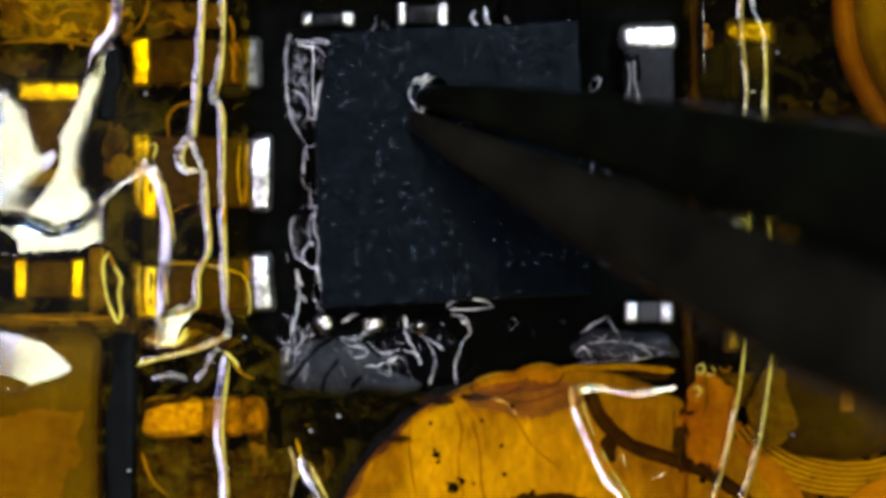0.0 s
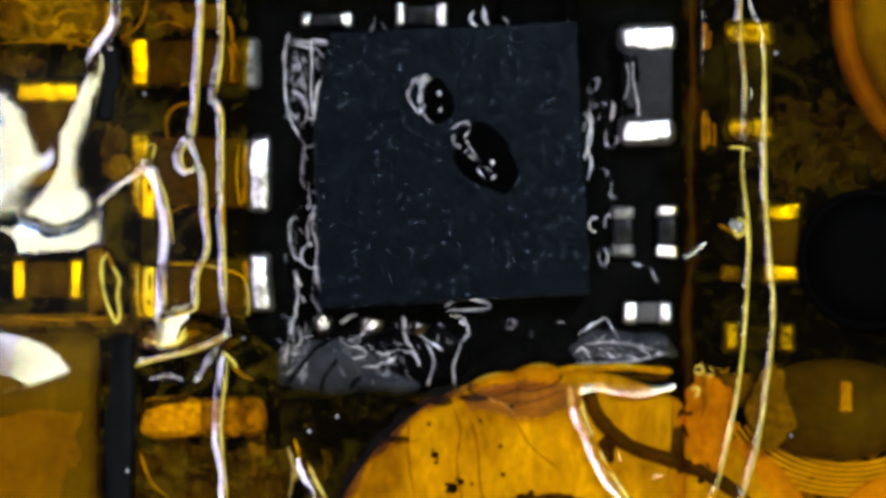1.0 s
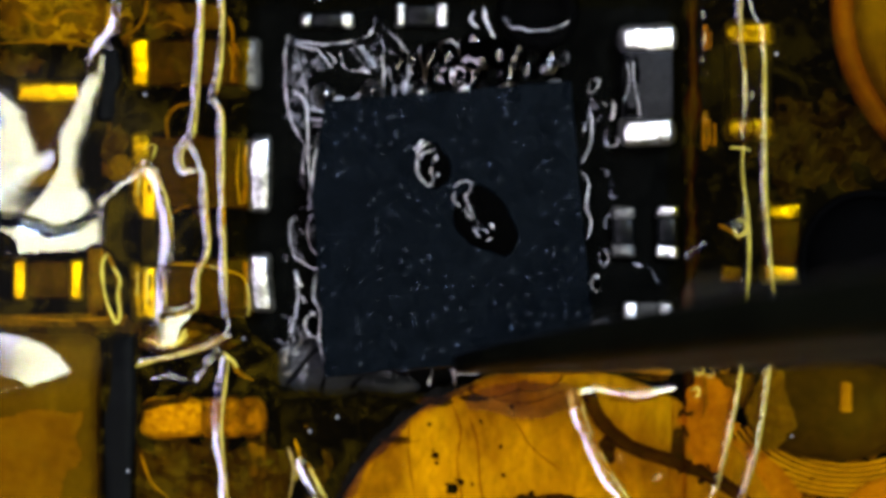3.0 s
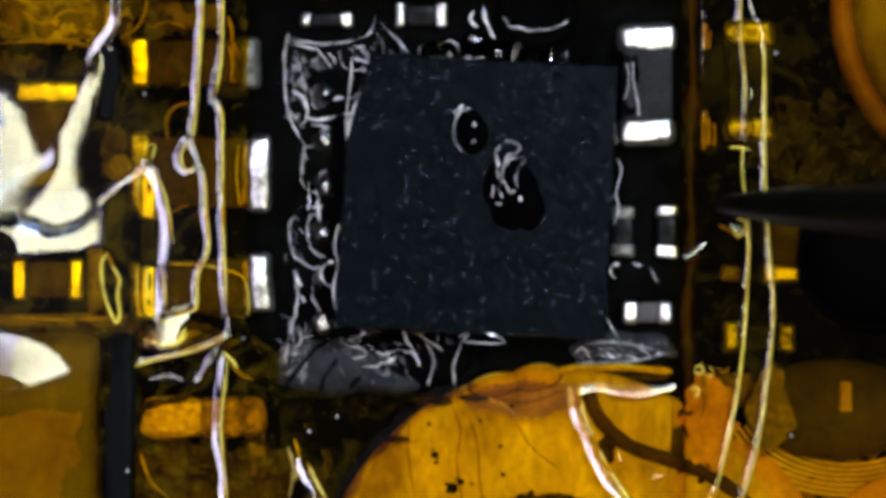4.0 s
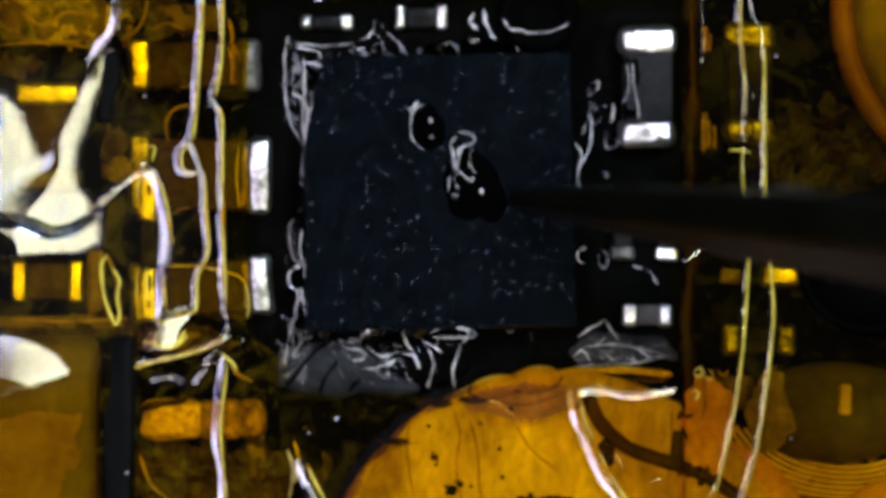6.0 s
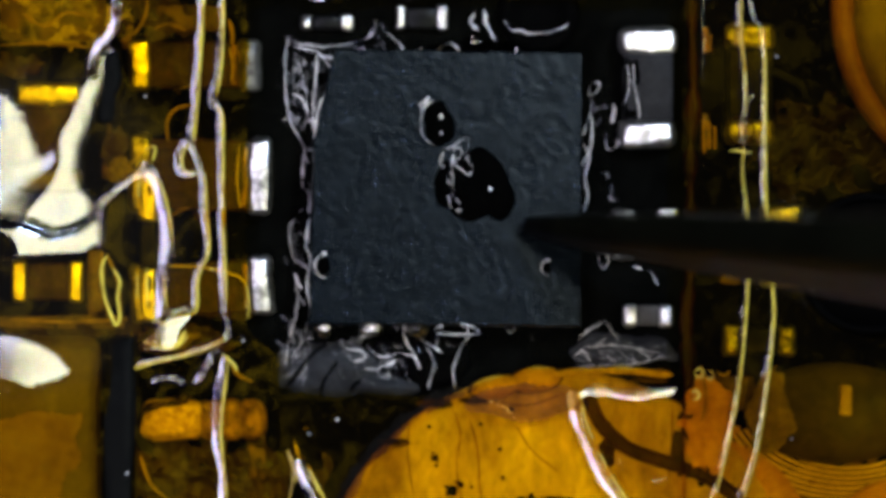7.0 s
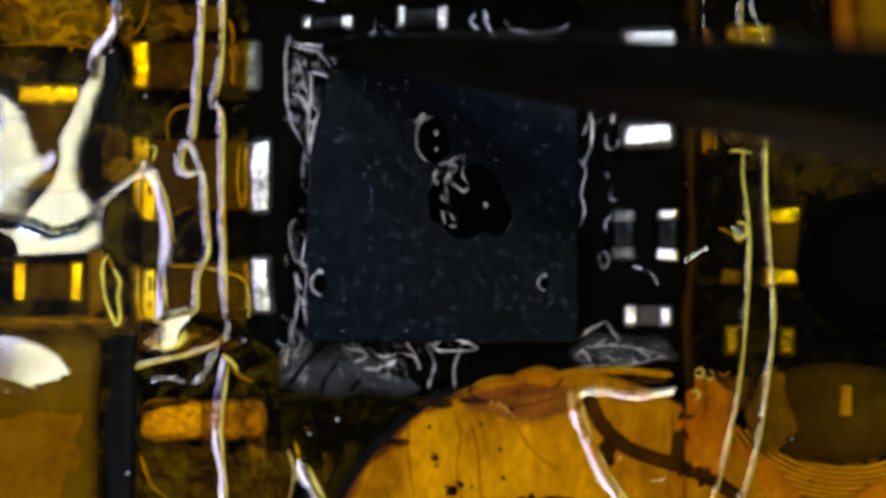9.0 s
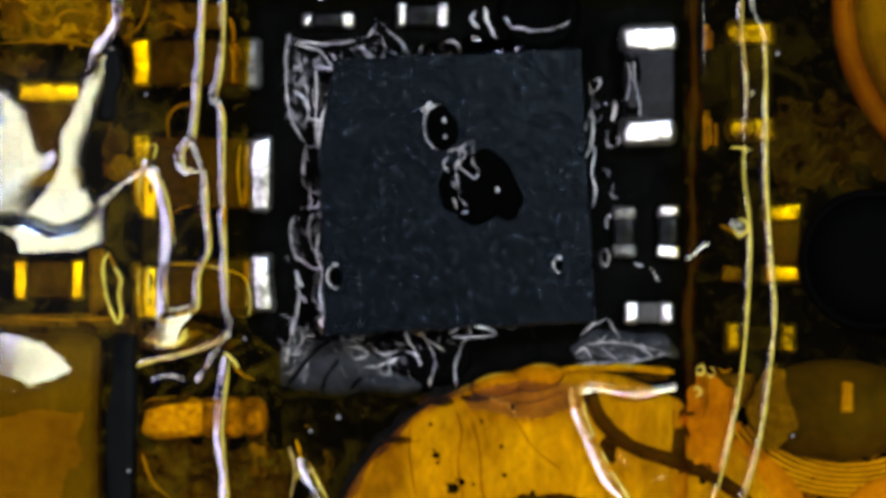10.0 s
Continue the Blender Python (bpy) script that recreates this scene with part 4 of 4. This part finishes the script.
    # amber glints of wrinkled tape, painted over the western capacitors
    for line in (((305, 140), (298, 110), (315, 85), (345, 78)), ((300, 150), (310, 130), (340, 118), (375, 120)), ((320, 152), (360, 145), (380, 142)), ((238, 262), (255, 254), (275, 260), (268, 285)),
                 ((300, 335), (330, 330), (352, 318)), ((310, 505), (325, 498), (335, 510), (318, 516)), ((432, 482), (442, 520), (438, 556)), ((272, 50), (300, 40), (330, 52)), ((404, 30), (412, 60), (408, 90))):
        thread(line)
    f = sheet("film_flap", 590, 850, 680, 910, 3, lambda X, Y: 54 + 1.0 * waves(X, Y, 60, 97), M_BURNT_FILM,
              keep=lambda X, Y: np.minimum(1 - np.abs(np.hypot(X - 985, Y - 1075) - 428) / 14, (845 - X) / 30) + 0.30 * waves(X, Y, 70, 98) + 0.1 * waves(X, Y, 25, 99))
    tagged(f, "dark burnt film along the copper pad's rim", "film")
    for x, y, r, z in ((597, 737, 3.5, 47), (548, 762, 3.0, 47), (1371, 96, 3.2, 71), (258, 168, 3.0, 71), (228, 832, 3.5, 74), (432, 598, 2.8, 71), (1398, 770, 2.6, 71)):
        d = thing("dust_speck", x, y, z, "tiny pale dust speck on the tape", "dust", "dust specks")
        part("grain", lathe([(0, 0), (r, r * 0.5), (r * 0.8, r * 1.2), (0, r * 1.6)], 10), M_FILLET, d)
    d = thing("air_bubble", 1308, 226, 58, "round dark-rimmed air bubble under amber tape", "bubble")
    part("rim", lathe([(22, 0), (26, 0), (26, 4), (24, 6), (22, 4), (22, 0)], 40), M_SOOT, d)
    for x, y, w, h in ((1246, 68, 8, 44), (1254, 72, 5, 30), (1244, 236, 6, 60), (1253, 234, 7, 48), (1262, 238, 5, 40)):
        d = thing("adhesive_sliver", x, y, 50, "upright amber sliver of adhesive by the tape edge", "adhesive", "adhesive slivers")
        part("sliver", block(w, h, 8, 0, 2, 2, wob=3), M_AMBER, d)
    residue(1252, 742, 46, 84, 761, M_COPPER_DIM, 34, rag=0.45)
    residue(1362, 728, 40, 74, 733, M_GOLD_PALE, 58, rag=0.4)
    residue(216, 298, 24, 22, 745, M_GOLD_PALE, 60, rag=0.7)
    residue(206, 258, 22, 34, 751, M_ADHESIVE_DARK, 58)
    f = sheet("film_flap", 780, 1060, 640, 760, 3, lambda X, Y: 60 + 1.0 * waves(X, Y, 60, 91), M_FLAP, keep=blob(935, 706, 108, 34, 93, 0.10, 0.03))
    tagged(f, "translucent brown film flap over the copper pad", "film")
    def patch(X, Y):
        notch = np.hypot((X - 150) / 42, (Y - 868) / 40) - 1
        return np.minimum(np.minimum(143 - X, Y - 727 - 12 * smooth01((40 - X) / 60)), 40 * notch) + 3.5 * waves(X, Y, 45, 641) + 1.5 * waves(X, Y, 17, 642)
    f = sheet("adhesive_residue", -100, 152, 715, 1010, 3, lambda X, Y: 54 + 1.0 * waves(X, Y, 40, 643), M_GOLD, keep=patch)
    tagged(f, "golden adhesive film with a ragged edge on the shield can", "adhesive", "adhesive residue patches")
    # dark adhesive left by the tapes' edges
    s = thing("adhesive_smear", 1218, 0, 0, "red-brown adhesive smeared along the tape edge", "adhesive")
    part("smear", tube([(0, -250, 12), (4, 0, 12), (8, 150, 14), (2, 300, 16), (6, 430, 14), (-4, 560, 16), (0, 650, 20), (-6, 740, 16), (-16, 830, 14), (-20, 1000, 12)], 12, 10, 0.5, 0.9), M_SMEAR, s)
    s = thing("adhesive_bead", 1040, 690, 22, "dark adhesive bead curving over the copper pad", "adhesive")
    part("bead", tube([(0, -10, 4), (6, 20, 4), (26, 58, 4), (72, 98, 4), (145, 124, 4), (215, 150, 4), (300, 210, 4)], 15, 10, 0.4, 0.12), M_BEAD, s)
    # Light caught by the tape edge, painted as a golden tube.
    s = thing("tape_edge_shine", 985, 654, 34, "golden line along the tape edge, painted as caught light", "adhesive")
    part("bead", tube([(0, 4, 0), (30, -2, 0), (70, -3, 0), (120, -4, 0), (165, 0, 0), (205, 4, 0)], 7, 8, 0.4, 0.3), M_COPPER, s)
    residue(1150, 667, 44, 7, 707, M_SOOT, 31, "dark brown soot baked on the copper pad")
    s = thing("amber_blob", 915, 672, 20, "rounded amber tongue of tape adhesive", "adhesive")
    for x, y, rx, ry, turn in ((-38, -8, 46, 20, 10), (32, 5, 46, 23, 8)):
        m = Matrix.Translation((x * S, y * S, 0)) @ pose(0, 0, 0, 0, 0, turn)
        part("rim", lathe([(1.0, 0), (1.07, 1), (1.07, 5), (0.9, 8), (0, 8)], 40, rx, ry), M_BEAD, s, "thin dark rim", m=m)
        part("lobe", lathe([(1.0, 0), (0.98, 10), (0.8, 17), (0.4, 21), (0, 22)], 40, rx, ry), M_TONGUE, s, m=m)


# ---- the chip ----
W, H, T = 478.0, 484.0, 60.0
chip = thing("chip", 792, 294, 30, "loose dark blue-grey silicon chip floating on melted flux", "chip")


SKINS, BEADS, LOBES = [], [], []


def build_chip():
    bm = bmesh.new()
    # outline with a few small breaks along the edges
    rng = random.Random(4)
    corner = [(-W / 2, -H / 2), (W / 2, -H / 2), (W / 2, H / 2), (-W / 2 + 40, H / 2), (-W / 2 + 30, H / 2 - 50), (-W / 2 + 6, H / 2 - 155)]
    outline = []
    for (ax, ay), (bx, by) in zip(corner, corner[1:] + corner[:1]):
        n = max(2, int(math.hypot(bx - ax, by - ay) / 16))
        for i in range(n):
            t = i / n
            j = rng.uniform(-1.6, 1.2) * (1 if i else 0.3)
            outline.append((ax + (bx - ax) * t + j, ay + (by - ay) * t + j))
    low = [bm.verts.new((x, y, 0)) for x, y in outline]
    mid = [bm.verts.new((x, y, T - 3)) for x, y in outline]
    top = [bm.verts.new((x * 0.993, y * 0.993, T)) for x, y in outline]
    k = len(outline)
    for a, b in ((low, mid), (mid, top)):
        for i in range(k):
            bm.faces.new((a[i], a[(i + 1) % k], b[(i + 1) % k], b[i]))
    bm.faces.new(top)
    bm.faces.new(low[::-1])
    part("die", bm, M_DIE, chip, smooth=False)
    # dark burnt spots filled with flux, with thin wavy rims whose highlights are painted white
    def spot(x, y, rx, ry, turn, rim):
        bm = lathe([(1.0, 0), (0.97, 1.2), (0.8, 2.6), (0, 3.0)], 36)
        for v in bm.verts:
            a = math.atan2(v.co.y, v.co.x)
            f = 1 + 0.08 * math.sin(2 * a + rx) + 0.07 * math.sin(3 * a + ry) + 0.03 * math.sin(7 * a)
            q = Matrix.Rotation(radians(turn), 2) @ Vector((v.co.x * rx * f, v.co.y * ry * f))
            v.co = Vector((q.x, q.y, v.co.z))
        h = part("burn_mark", bm, M_FLUX_DARK, chip, "glossy black burnt flux spot", at=(x, y, T + 0.3))
        for line, r in rim:
            part("rim", tube(line, r * 1.1, vary=1.0, rag=2.6), M_RIM_SHINE, h, "wavy flux rim with painted white highlight")
        return h
    spot(-15, 113, 29, 40, 2, [([(0, -41, 2), (-18, -36, 2), (-29, -18, 2), (-31, 4, 2), (-25, 24, 2), (-8, 40, 2)], 0.9), ([(-16, -46, 2), (-24, -38, 3), (-33, -34, 2), (-28, -26, 2)], 2.2),
                                ([(2, -16, 4), (6, -13, 4), (3, -9, 4)], 1.8), ([(3, 14, 4), (7, 17, 4), (3, 20, 4)], 1.8)])
    spot(66, 8, 47, 68, 24, [([(8, 4, 4), (13, 8, 4), (8, 13, 4)], 1.8)])
    LOBES.append(spot(66, 8, 40, 46, 0, []))
    LOBES.append(spot(66, 2, 42, 40, 0, []))
    # loose skins of flux that creep over the spots, white in place of highlights
    def skin(loops, r):
        s = None
        for line in loops:
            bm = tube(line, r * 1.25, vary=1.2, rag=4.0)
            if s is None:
                s = part("flux_skin", bm, M_RIM_SHINE, chip, "thin wrinkled flux skin with painted white highlights")
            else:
                part("fold", bm, M_RIM_SHINE, s)
        return s
    SKINS.append(skin([[(-36, -40, 0), (-22, -52, 1), (-6, -46, 0), (-14, -22, 0), (0, 6, 1), (14, 22, 0), (-2, 14, 0), (-18, -4, 0), (-34, -14, 1), (-37, -34, 0)],
                       [(4, 24, 0), (22, 34, 1), (34, 44, 0), (22, 50, 0), (8, 38, 1), (2, 26, 0)]], 1.0))
    SKINS.append(skin([[(-20, -14, 0), (-8, -26, 1), (14, -28, 0), (8, -14, 1), (0, 4, 0), (4, 24, 0), (-8, 30, 1), (-18, 18, 0), (-24, 2, 1), (-20, -13, 0)]], 0.85))
    # beads that float on to the chip later
    for r in (15, 9):
        bm = lathe([(r, 0), (r * 0.95, 2), (r * 0.6, 4.5), (0, 5.5)], 24, 0.8, 1.25)
        d = part("flux_bead", bm, M_FLUX_DARK, chip, "small black flux bead")
        # White rim and glint are the bead's highlights, put into the colour.
        part("rim", tube([(-2, -r * 1.5, 1), (-r * 0.9, -r * 0.7, 1), (-r * 0.9, r * 0.4, 1), (-r * 0.2, r * 1.2, 1), (r * 0.3, r * 1.25, 1)], 1.6), M_RIM_SHINE, d)
        part("glint", tube([(-3, -r * 1.7, 2), (2, -r * 1.5, 3), (6, -r * 1.6, 2)], 3.2), M_RIM_SHINE, d)
        BEADS.append(d)
    # flux drawn up along the chip's sides, its highlights painted as white lines
    part("flux_fillet", tube([(-231, -233, T - 8), (-214, -229, T - 6), (-202, -223, T - 4), (-206, -195, T - 4), (-215, -165, T - 5), (-224, -145, T - 6), (-231, -110, T - 8), (-234, -86, T - 9)], 1.7), M_FILLET, chip, "thin flux fillet with painted white highlight")
    part("flux_fillet", tube([(-231, -233, T - 8), (-231, -196, T - 8), (-235, -146, T - 9), (-236, -100, T - 10)], 1.3), M_FILLET, chip, "thin flux fillet with painted white highlight")
    part("flux_fillet", tube([(-20, 250, T - 10), (10, 238, T - 2), (50, 246, T - 4), (60, 256, T - 12), (20, 258, T - 14), (-16, 256, T - 12)], 1.3), M_FILLET, chip, "thin flux fillet with painted white highlight")
    part("flux_fillet", tube([(-240, 60, T - 14), (-246, 100, T - 16), (-238, 130, T - 12), (-244, 170, T - 16), (-238, 215, T - 10)], 1.2), M_FILLET, chip, "thin flux fillet with painted white highlight")
    part("flux_fillet", tube([(242, -80, T - 14), (254, -60, T - 18), (246, -20, T - 14), (252, 10, T - 18), (243, 40, T - 12)], 1.2), M_FILLET, chip, "thin flux fillet with painted white highlight")


# ---- the tweezers ----
tweezers = thing("tweezers", 2300, 200, 800, "pointed black steel tweezers held over the board", "tweezers")
ARMS = []


def build_tweezers():
    for s in (1, -1):
        bm = bmesh.new()
        rings = []
        for x, w, hgt in ((0, 26, 22), (10, 38, 32), (150, 70, 48), (500, 128, 80), (1200, 226, 126), (2600, 290, 260), (6000, 240, 1100), (12000, 260, 1900), (20000, 260, 1900)):
            y0 = -s * 1.0
            ring = []
            for k in range(12):
                a = 2 * math.pi * k / 12
                ca, sa = math.cos(a), math.sin(a)
                ca = math.copysign(abs(ca) ** 0.7, ca)
                sa = math.copysign(abs(sa) ** 0.7, sa)
                ring.append(bm.verts.new((x, y0 + s * w * 0.5 + ca * w * 0.5, hgt * sa * 0.5)))
            rings.append(ring)
        for a, b in zip(rings, rings[1:]):
            for i in range(12):
                bm.faces.new((a[i], a[(i + 1) % 12], b[(i + 1) % 12], b[i]))
        bm.faces.new(rings[0][::-1])
        bm.faces.new(rings[-1])
        bmesh.ops.recalc_face_normals(bm, faces=bm.faces[:])
        # The south arm takes the paler steel in place of light falling on it.
        ARMS.append(part("arm", bm, M_STEEL if s > 0 else M_STEEL_LIT, tweezers, "" if s > 0 else "steel arm coloured greyer as if lit"))


build_setting()
build_parts()
build_pads()
build_tape()
build_flux()
build_chip()
build_tweezers()


# ---- what moves ----
def chip_at(x, y, turn, north=0.0, east=0.0, z=30.0):
    """The chip's pose: its middle on the grid, its turn to the left, its lean in degrees."""
    return Matrix.Translation(g(x, y, z)) @ pose(0, 0, 0, north, east, turn)


def tool_at(x, y, z, x2, y2, roll=0.0, lift=50.0):
    """The tweezers' pose: tip on the grid, and the point over which they pass."""
    return Matrix.Translation(g(x, y, z)) @ Matrix.Rotation(math.atan2(y - y2, x2 - x), 4, "Z") @ Matrix.Rotation(-radians(lift), 4, "Y") @ Matrix.Rotation(radians(roll), 4, "X")


def motions():
    still = (792, 294, 2.9)
    rows = [(0.0, *still, -2.2, 2.2), (1.7, *still, -2.2, 2.2), (1.8, 790, 300, 2.5, -2.2, 2.2), (1.9, 780, 338, -0.8, -2.2, 2.2), (2.0, 775, 345, -1.8, -2.2, 2.2), (2.3, 774, 347, -1.5, -2.2, 2.2), (2.4, 783, 416, 6.0, -0.5, -0.5),
            (2.5, 783, 418, 7.0, -0.5, -0.5), (2.7, 781, 418, 7.0, -0.5, -0.5), (3.3, 815, 380, 1.0, -2.2, 2.2), (3.8, 841, 350, -2.8, -2.2, 2.2), (4.2, 841, 350, -2.8, -2.2, 2.2), (4.3, 836, 352, -2.2, -2.0, 2.0),
            (4.4, 795, 363, 1.5, 0.0, 0.0), (4.5, 790, 365, 1.8, 0.0, 0.0), (4.7, 790, 363, 1.6, 0.0, 0.0), (4.8, 790, 355, 1.2, 0.0, 0.0), (4.9, 784, 330, 3.0, 0.0, 0.0), (5.0, 779, 312, 4.5, 0.0, 0.0), (5.2, 780, 306, 4.2, 0.0, 0.0),
            (5.3, 772, 318, 2.5, 0.0, 0.0), (5.5, 770, 325, 2.0, 0.0, 0.0), (5.7, 770, 326, 2.0, 0.0, 0.0), (6.2, 782, 345, 0.5, 0.0, 0.0), (6.8, 793, 362, -1.0, 0.0, 0.0), (6.9, 793, 360, -1.0, 0.0, 0.0),
            (7.0, 785, 332, -0.6, -4.0, 4.0), (7.1, 788, 330, -1.0, -3.0, 3.0), (7.2, 790, 329, -1.2, -2.3, 2.0), (7.5, 790, 329, -1.3, -2.3, 2.0), (8.0, 787, 333, -1.0, -2.3, 2.0), (8.1, 785, 336, 1.5, -2.8, 2.3), (8.2, 784, 345, 1.0, -2.8, 2.3),
            (8.5, 777, 350, 0.7, -2.8, 2.3), (9.0, 779, 360, 0.0, -2.8, 2.3), (9.1, 778, 357, 0.2, -2.0, 2.0), (9.2, 775, 350, 1.0, -4.0, 4.0), (9.3, 772, 343, 2.0, -4.0, 4.0), (9.4, 771, 340, 2.5, -4.0, 4.0), (9.8, 772, 336, 2.5, -4.4, 4.4),
            (9.9, 792, 342, 2.8, -3.0, 3.0), (10.0, 797, 342, 2.8, -3.0, 3.0)]
    walk(chip, [(t, chip_at(*r)) for t, *r in rows])
    skin, crystal = SKINS
    walk(skin, [(t, pose(x * S, y * S, (T + 3) * S, 0, 0, r)) for t, x, y, r in
                ((0.0, 46, 20, 0), (2.7, 46, 20, 0), (3.2, 46, 34, -20), (3.8, 46, 44, -40), (4.8, 46, 46, -40), (5.0, 46, 54, -48), (5.7, 46, 54, -48), (6.2, 30, 40, -36), (6.8, 14, 16, -25), (10.0, 10, 18, -25))])
    walk(crystal, [(t, pose(x * S, y * S, (T + 4) * S, 0, 0, r)) for t, x, y, r in
                   ((0.0, -42, 126, 0), (2.7, -42, 126, 0), (3.8, 66, 42, 0), (4.8, 66, 42, 0), (5.0, 60, 50, 15), (5.7, 60, 50, 15), (6.8, 34, 56, 20), (10.0, 34, 54, 20))])
    walk(LOBES[0], [(t, pose(x * S, y * S, (T + 0.5) * S)) for t, x, y in
                    ((0.0, 66, 8), (2.7, 66, 8), (3.8, 66, -14), (5.7, 64, -12), (6.8, 18, 2), (10.0, 14, 2))])
    walk(LOBES[1], [(t, pose(x * S, y * S, (T + 0.4) * S)) for t, x, y in ((0.0, 66, 2), (2.7, 66, 2), (3.8, 62, -8), (5.7, 60, -8), (6.8, 44, -18), (10.0, 40, -20))])
    for bead, (x0, y0), (x1, y1) in zip(BEADS, ((-252, -150), (252, -120)), ((-216, -142), (178, -140))):
        walk(bead, [(t, pose(x * S, y * S, z * S)) for t, x, y, z in
                    ((0.0, x0, y0, 24), (5.7, x0, y0, 24), (6.2, x0, y0, T + 1), (6.8, x1, y1, T), (10.0, x1, y1, T))])
    away = (2300, 200, 700, 3300, 300)
    rows = [(0.0, 738, 194, 92, 1568, 490), (0.1, 747, 194, 200, 1568, 450), (0.2, 790, 20, 420, 1568, 240), (0.3, 1500, -200, 700, 2500, 0), (0.5, *away), (1.6, *away),
            (1.8, 1300, -60, 300, 2100, -20), (1.9, 900, 30, 120, 1700, 40), (2.0, 660, 62, 60, 1568, 60), (2.3, 660, 66, 60, 1568, 62), (2.4, 690, 168, 62, 1568, 100), (2.5, 685, 172, 62, 1568, 110),
            (2.6, 880, 560, 110, 1568, 480), (2.7, 745, 650, 60, 1568, 530), (3.2, 1000, 620, 120, 1800, 560), (3.8, 1700, 420, 300, 2500, 470), (3.9, 1480, 390, 200, 2300, 440),
            (4.0, 1290, 366, 100, 1800, 400), (4.1, 1200, 366, 70, 1700, 410), (4.2, 1090, 300, 60, 1568, 392), (4.6, 1052, 298, 56, 1568, 386), (4.7, 1060, 420, 60, 1568, 512), (4.8, 1052, 540, 56, 1568, 622),
            (5.0, 1035, 540, 56, 1568, 606), (5.1, 1062, 480, 60, 1568, 552), (5.2, 1050, 440, 60, 1568, 512), (5.3, 1040, 510, 60, 1568, 592), (5.5, 1050, 560, 56, 1568, 614), (5.6, 1150, 110, 300, 1900, 180), (5.7, 775, 190, 150, 1568, 310),
            (6.2, 1000, 380, 130, 1700, 450), (6.8, 994, 520, 96, 1568, 565), (6.9, 970, 485, 96, 1568, 530), (7.0, 945, 400, 94, 1568, 465), (7.1, 856, 380, 130, 1568, 470), (7.2, 635, 92, 90, 1568, 225), (7.3, 580, 70, 60, 1568, 180),
            (7.5, 590, 78, 62, 1568, 205), (8.0, 590, 78, 62, 1568, 205), (8.1, 745, 66, 76, 1568, 185), (8.3, 850, 64, 76, 1568, 180), (8.5, 850, 66, 76, 1568, 165), (8.6, 634, 80, 62, 1568, 190),
            (8.7, 592, 86, 62, 1568, 215), (9.2, 590, 84, 62, 1568, 200), (9.3, 605, 74, 70, 1568, 180), (9.4, 1700, 430, 500, 2600, 480), (9.6, *away), (10.0, *away)]
    walk(tweezers, [(t, tool_at(*r, roll=max(0.0, min(80.0, (t - 0.15) * 100)))) for t, *r in rows])
    # the arms stand apart at first, then stay closed
    for arm, s in zip(ARMS, (1, -1)):
        walk(arm, [(0.0, pose(0, 6 * S * s, 0, 0, 0, -0.1 * s)), (0.2, pose(0, 6 * S * s, 0, 0, 0, -0.1 * s)), (1.0, pose(0, 0, 0)), (10.0, pose(0, 0, 0))])


motions()
